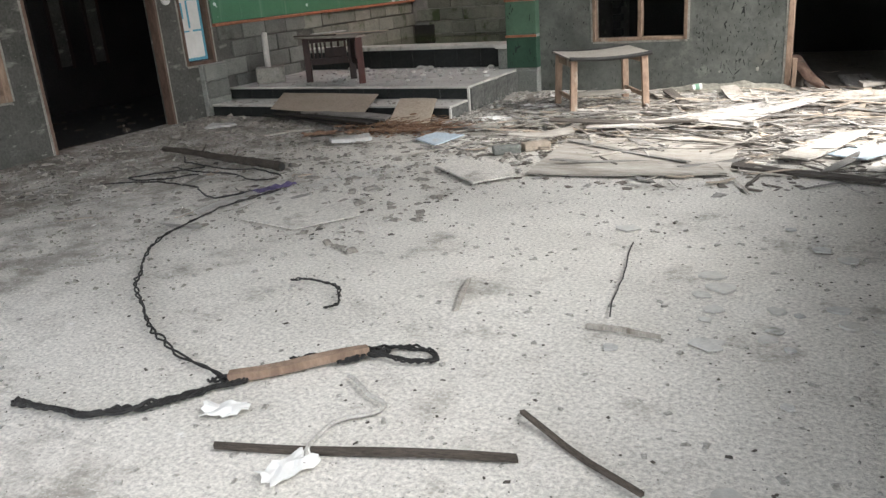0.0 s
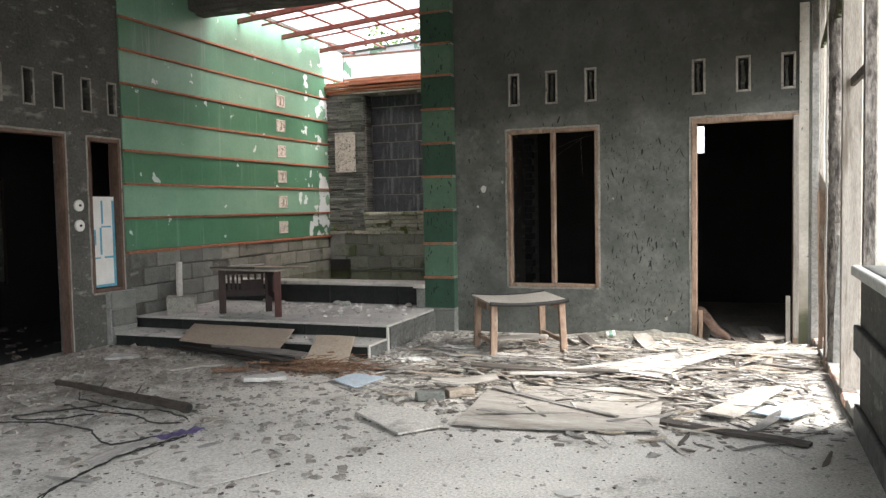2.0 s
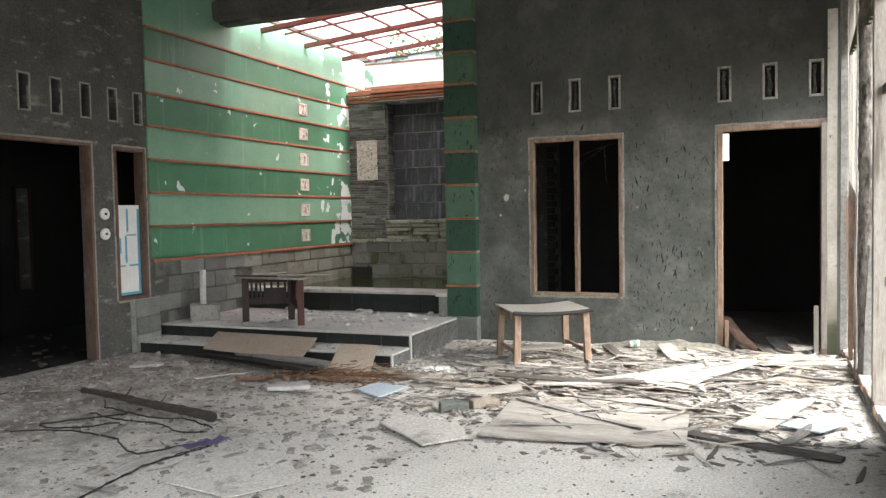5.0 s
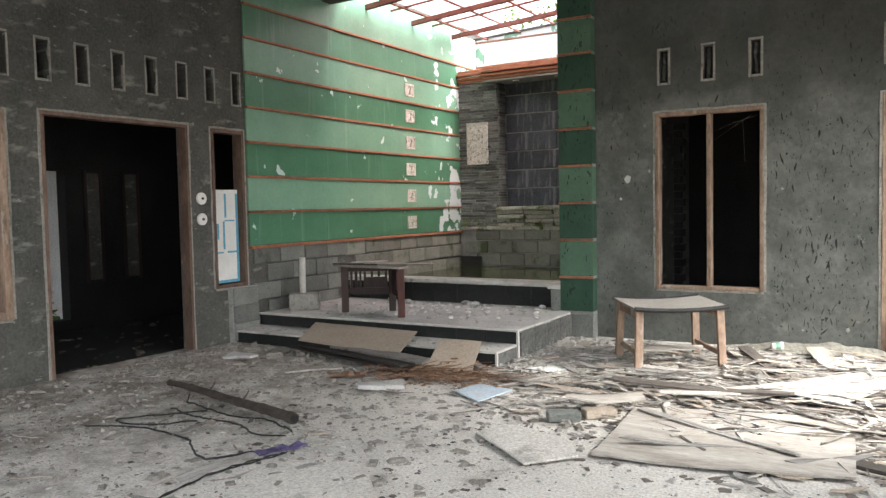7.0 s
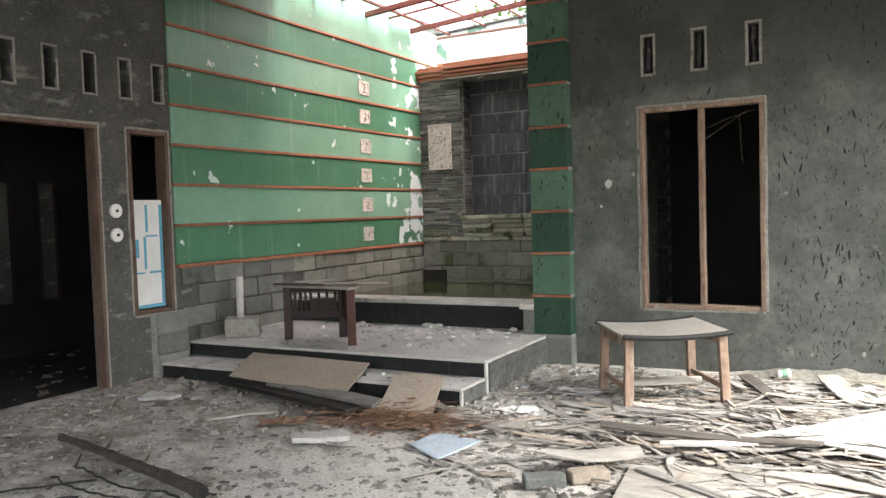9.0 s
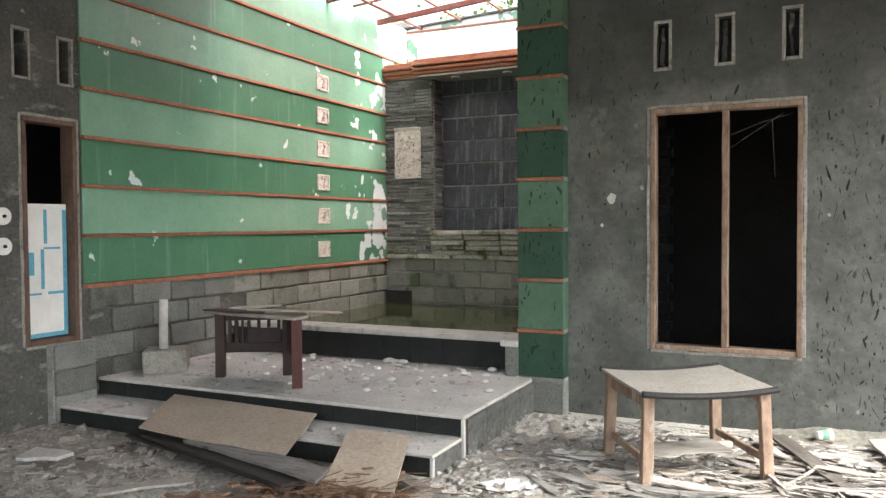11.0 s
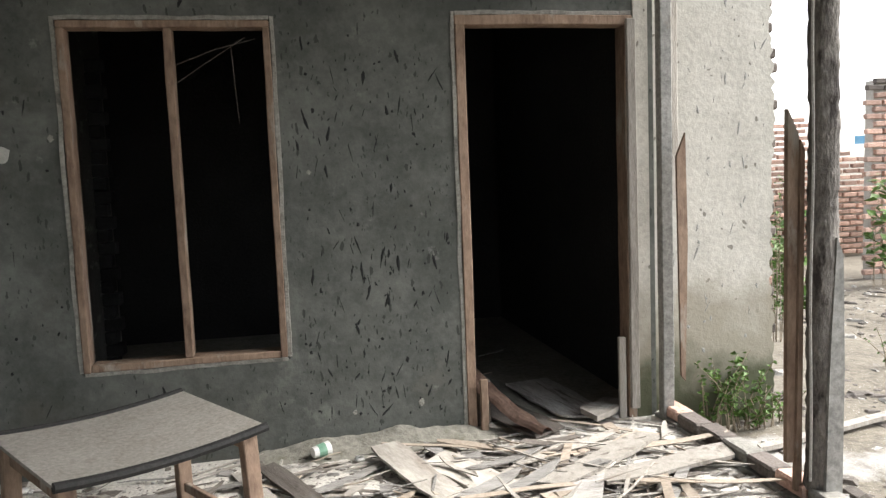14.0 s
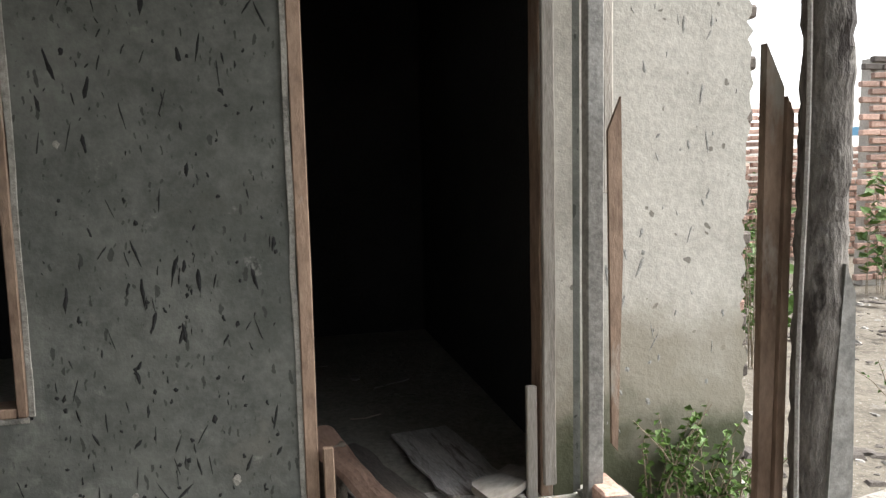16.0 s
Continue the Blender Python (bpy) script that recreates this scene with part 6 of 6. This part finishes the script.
ob = thing("far_house", 24.0, 26, -0.1, 0, "far house with a blue metal roof", "house")
part("wall", box((-4, 0, 0), (4, 4, 1.9)), WHITE_PAINT, ob)
part("roof", box((-4.5, -0.5, 1.9), (4.5, 4.5, 2.2)), COPPER_BLUE, ob)

# ---- pieces of walls, steps and kerb ----
def piece_mesh(name, size, material, bevel=0.006, wear=0.004, seed=0):
    bm = box([-c / 2 for c in size], [c / 2 for c in size], bevel)
    worn(bm, wear, 9, seed)
    me = bpy.data.meshes.new(name)
    bm.to_mesh(me)
    bm.free()
    me.materials.append(material)
    return me


def lay_pieces(name, parent, meshes, places, jitter, seed):
    r = random.Random(seed)
    for x, y, z, turn in places:
        ob = new(name, r.choice(meshes))
        ob.parent = parent
        ob.matrix_basis = pose(x + r.gauss(0, jitter), y + r.gauss(0, jitter), z + r.gauss(0, jitter * 0.5), r.gauss(0, jitter * 60), r.gauss(0, jitter * 60), turn)


def courses(u0, u1, z0, count, ln, h, shift=0.5):
    """Middles of blocks in running bond, cut short of the ends."""
    out = []
    for k in range(count):
        u = u0 - (shift * ln if k % 2 else 0) + ln / 2
        while u - ln / 2 < u1 - 0.05:
            if u > u0 + 0.02 and u < u1 - 0.02:
                out.append((u, z0 + (k + 0.5) * h))
            u += ln
    return out


by_name = {o.name: o for o in scene.collection.objects}
blocks = [piece_mesh("block", (0.394, 0.03, 0.176), BLOCK, 0.008, 0.006, k) for k in range(4)]
wet = [piece_mesh("block", (0.394, 0.03, 0.176), BLOCK_WET, 0.008, 0.006, k) for k in range(4)]
lay_pieces("block", by_name["wall_green"], blocks, [(L + 0.012, u, z, 90) for u, z in courses(7.2, 8.75, 0.0, 5, 0.4, 0.19) if z > 0.2], 0.003, 1)
lay_pieces("block", by_name["wall_green"], wet, [(L + 0.012, u, z, 90) for u, z in courses(8.75, 11.6, 0.0, 5, 0.4, 0.19) if z > 0.2], 0.003, 2)
lay_pieces("block", by_name["wall_feature_base"], wet, [(u, 11.63, z, 0) for u, z in courses(-6.3, -3.3, 0.24, 4, 0.4, 0.19) if not (-6.36 < u < -5.98 and z < 0.6)], 0.003, 3)
short = [piece_mesh("block", (0.34, 0.03, 0.178), BLOCK, 0.008, 0.006, k) for k in range(2)]
lay_pieces("block", by_name["wall_pier_side"], short, [(L + 0.066, 7.02, z, 90) for z in (0.1, 0.28, 0.46)], 0.002, 4)
# solid plate; the darkness of the recess is in its colour
setting("drain", box((-6.34, 11.575, 0.4), (-6.0, 11.6, 0.57)), CABLE, "black plate for the dark drain recess in the pond's rear wall")

# stacked slate strips
r = random.Random(3)
slates = [piece_mesh("slate", (ln, 0.04, 0.032), SLATE, 0.004, 0.004, ln * 9) for ln in (0.2, 0.27, 0.34, 0.42)]
z = 1.02
while z < 3.12:
    u = -6.37
    while u < -5.74:
        k = r.randrange(4)
        ln = (0.2, 0.27, 0.34, 0.42)[k]
        if u + ln > -5.7:
            k, ln = 0, 0.2
            u = min(u, -5.92)
        ob = new("slate", slates[k])
        ob.parent = by_name["wall_feature_left"]
        ob.matrix_basis = pose(u + ln / 2, 11.635 + r.uniform(-0.012, 0.012), z, r.gauss(0, 1), r.gauss(0, 0.6), 0)
        u += ln + 0.004
    ob = new("slate", slates[0])
    ob.parent = by_name["wall_feature_left"]
    ob.matrix_basis = pose(-5.715 + r.uniform(-0.008, 0.008), 11.76, z, 0, 0, 90)
    z += 0.038

# niche tiles
tiles = [piece_mesh("tile", (1.235, 0.02, 0.258), NICHE, 0.004, 0.004, k) for k in range(4)]
lay_pieces("tile", by_name["wall_niche"], tiles, [(u, 11.895, z, 0) for u, z in courses(-5.7, -3.2, 1.3, 7, 1.24, 0.275, 0.35)], 0.002, 5)
sills = [piece_mesh("sill_stone", (0.44, 0.3, 0.055), MOSSY, 0.01, 0.012, k) for k in range(3)]
lay_pieces("sill_stone", by_name["wall_niche"], sills, [(-5.5 + 0.45 * k, 11.74 - 0.02 * j, 1.04 + 0.06 * j, 0) for k in range(3) for j in range(5)], 0.006, 6)
lay_pieces("sill_stone", by_name["wall_feature_base"], sills, [(-6.14 + 0.45 * k, 11.75, 0.99, 0) for k in range(7)], 0.008, 16)
for k, x in enumerate((-5.4, -4.75)):
    ob = thing("downlight", x, 11.62, 3.125, 0, "small round white downlight in the niche soffit", "lamp", "downlights")
    part("rim", pole([(0, 0, 0), (0, 0, -0.012)], [0.055, 0.05], 16), PLASTIC_WHITE, ob)
    part("lens", pole([(0, 0, -0.012), (0, 0, -0.015)], 0.035, 12), GREY_METAL, ob)

# black tiles on the risers and the pond wall
riser = [piece_mesh("tile", (0.292, 0.014, 0.104), DARK_TILE, 0.002, 0.001, k) for k in range(3)]
top_riser = [piece_mesh("tile", (0.292, 0.014, 0.1), DARK_TILE, 0.002, 0.001, k) for k in range(3)]
lay_pieces("tile", by_name["platform_upper"], top_riser, [(-6.22 + 0.297 * k, 7.278, 0.178, 0) for k in range(10)], 0.0006, 7)
lay_pieces("tile", by_name["platform_step"], riser, [(-6.22 + 0.297 * k, 6.888, 0.052, 0) for k in range(10)], 0.0006, 8)
tall = [piece_mesh("tile", (0.292, 0.014, 0.205), DARK_TILE, 0.002, 0.001, k) for k in range(3)]
lay_pieces("tile", by_name["wall_pond_front"], tall, [(-6.14 + 0.297 * k, 8.738, 0.36, 0) for k in range(9)], 0.0006, 9)
side = [piece_mesh("tile", (0.292, 0.012, 0.215), MOTTLE, 0.002, 0.001, k) for k in range(3)]
lay_pieces("tile", by_name["platform_side_face"], side, [(-3.372, 7.45 + 0.297 * k, 0.115, 90) for k in range(4)], 0.0006, 10)

# brick kerb along the open side
kerb = setting("kerb", box((0.38, 5.66, -0.15), (0.52, 8.62, 0.018)), MORTAR, "mortar bed of the brick kerb")
kb = [piece_mesh("brick", (0.2, 0.105, 0.06), (BRICK, BRICK_DARK, BRICK, LIP)[k], 0.01, 0.008, k) for k in range(4)]
lay_pieces("brick", kerb, kb, [(0.45, 5.78 + 0.21 * k, 0.05, 90) for k in range(14)], 0.004, 11)

setting("kerb_lime", worn(box((0.505, 5.7, -0.1), (0.56, 8.6, 0.035), 0.01), 0.014, 9), LIP, "crumbling pale mortar along the kerb")

# brick at the broken end of the rendered wall
eb = [piece_mesh("brick", (0.16, 0.12, 0.055), BRICK_DARK if k else BRICK, 0.01, 0.012, k) for k in range(4)]
r = random.Random(12)
lay_pieces("brick", by_name["wall_render_core"], eb, [(1.105 + r.uniform(-0.02, 0.035), 8.79, -0.1 + 0.072 * k, 0) for k in range(50)], 0.004, 13)

# brick walls in the yard
yard = setting("wall_yard", box((5.6, 13.16, -0.2), (8.5, 13.3, 2.3)), LIME, "mortar of the brick boundary wall")
yb = [piece_mesh("brick", (0.225, 0.07, 0.06), BRICK, 0.008, 0.006, k) for k in range(4)]
yd = [piece_mesh("brick", (0.225, 0.07, 0.06), BRICK_DARK, 0.008, 0.006, k) for k in range(3)]
spots = courses(5.46, 7.6, -0.1, 28, 0.25, 0.087)
lay_pieces("brick", yard, yb, [(u, 13.145, z, 0) for u, z in spots if z < 2.12], 0.006, 14)
lay_pieces("brick", yard, yd, [(u, 13.145, z, 0) for u, z in spots if z >= 2.12], 0.006, 15)
old = setting("wall_yard_far", box((1.5, 15.1, -0.2), (9.5, 15.25, 0.9)), LIME, "mortar of the older brick wall")
far_b = [(u, z) for u, z in courses(2.2, 7.5, -0.1, 24, 0.25, 0.087) if z < (1.98 if u < 6.2 else 1.35) + 0.08 * math.sin(u * 3.1)]
lay_pieces("brick", old, yb, [(u, 15.08, z, 0) for u, z in far_b], 0.008, 17)
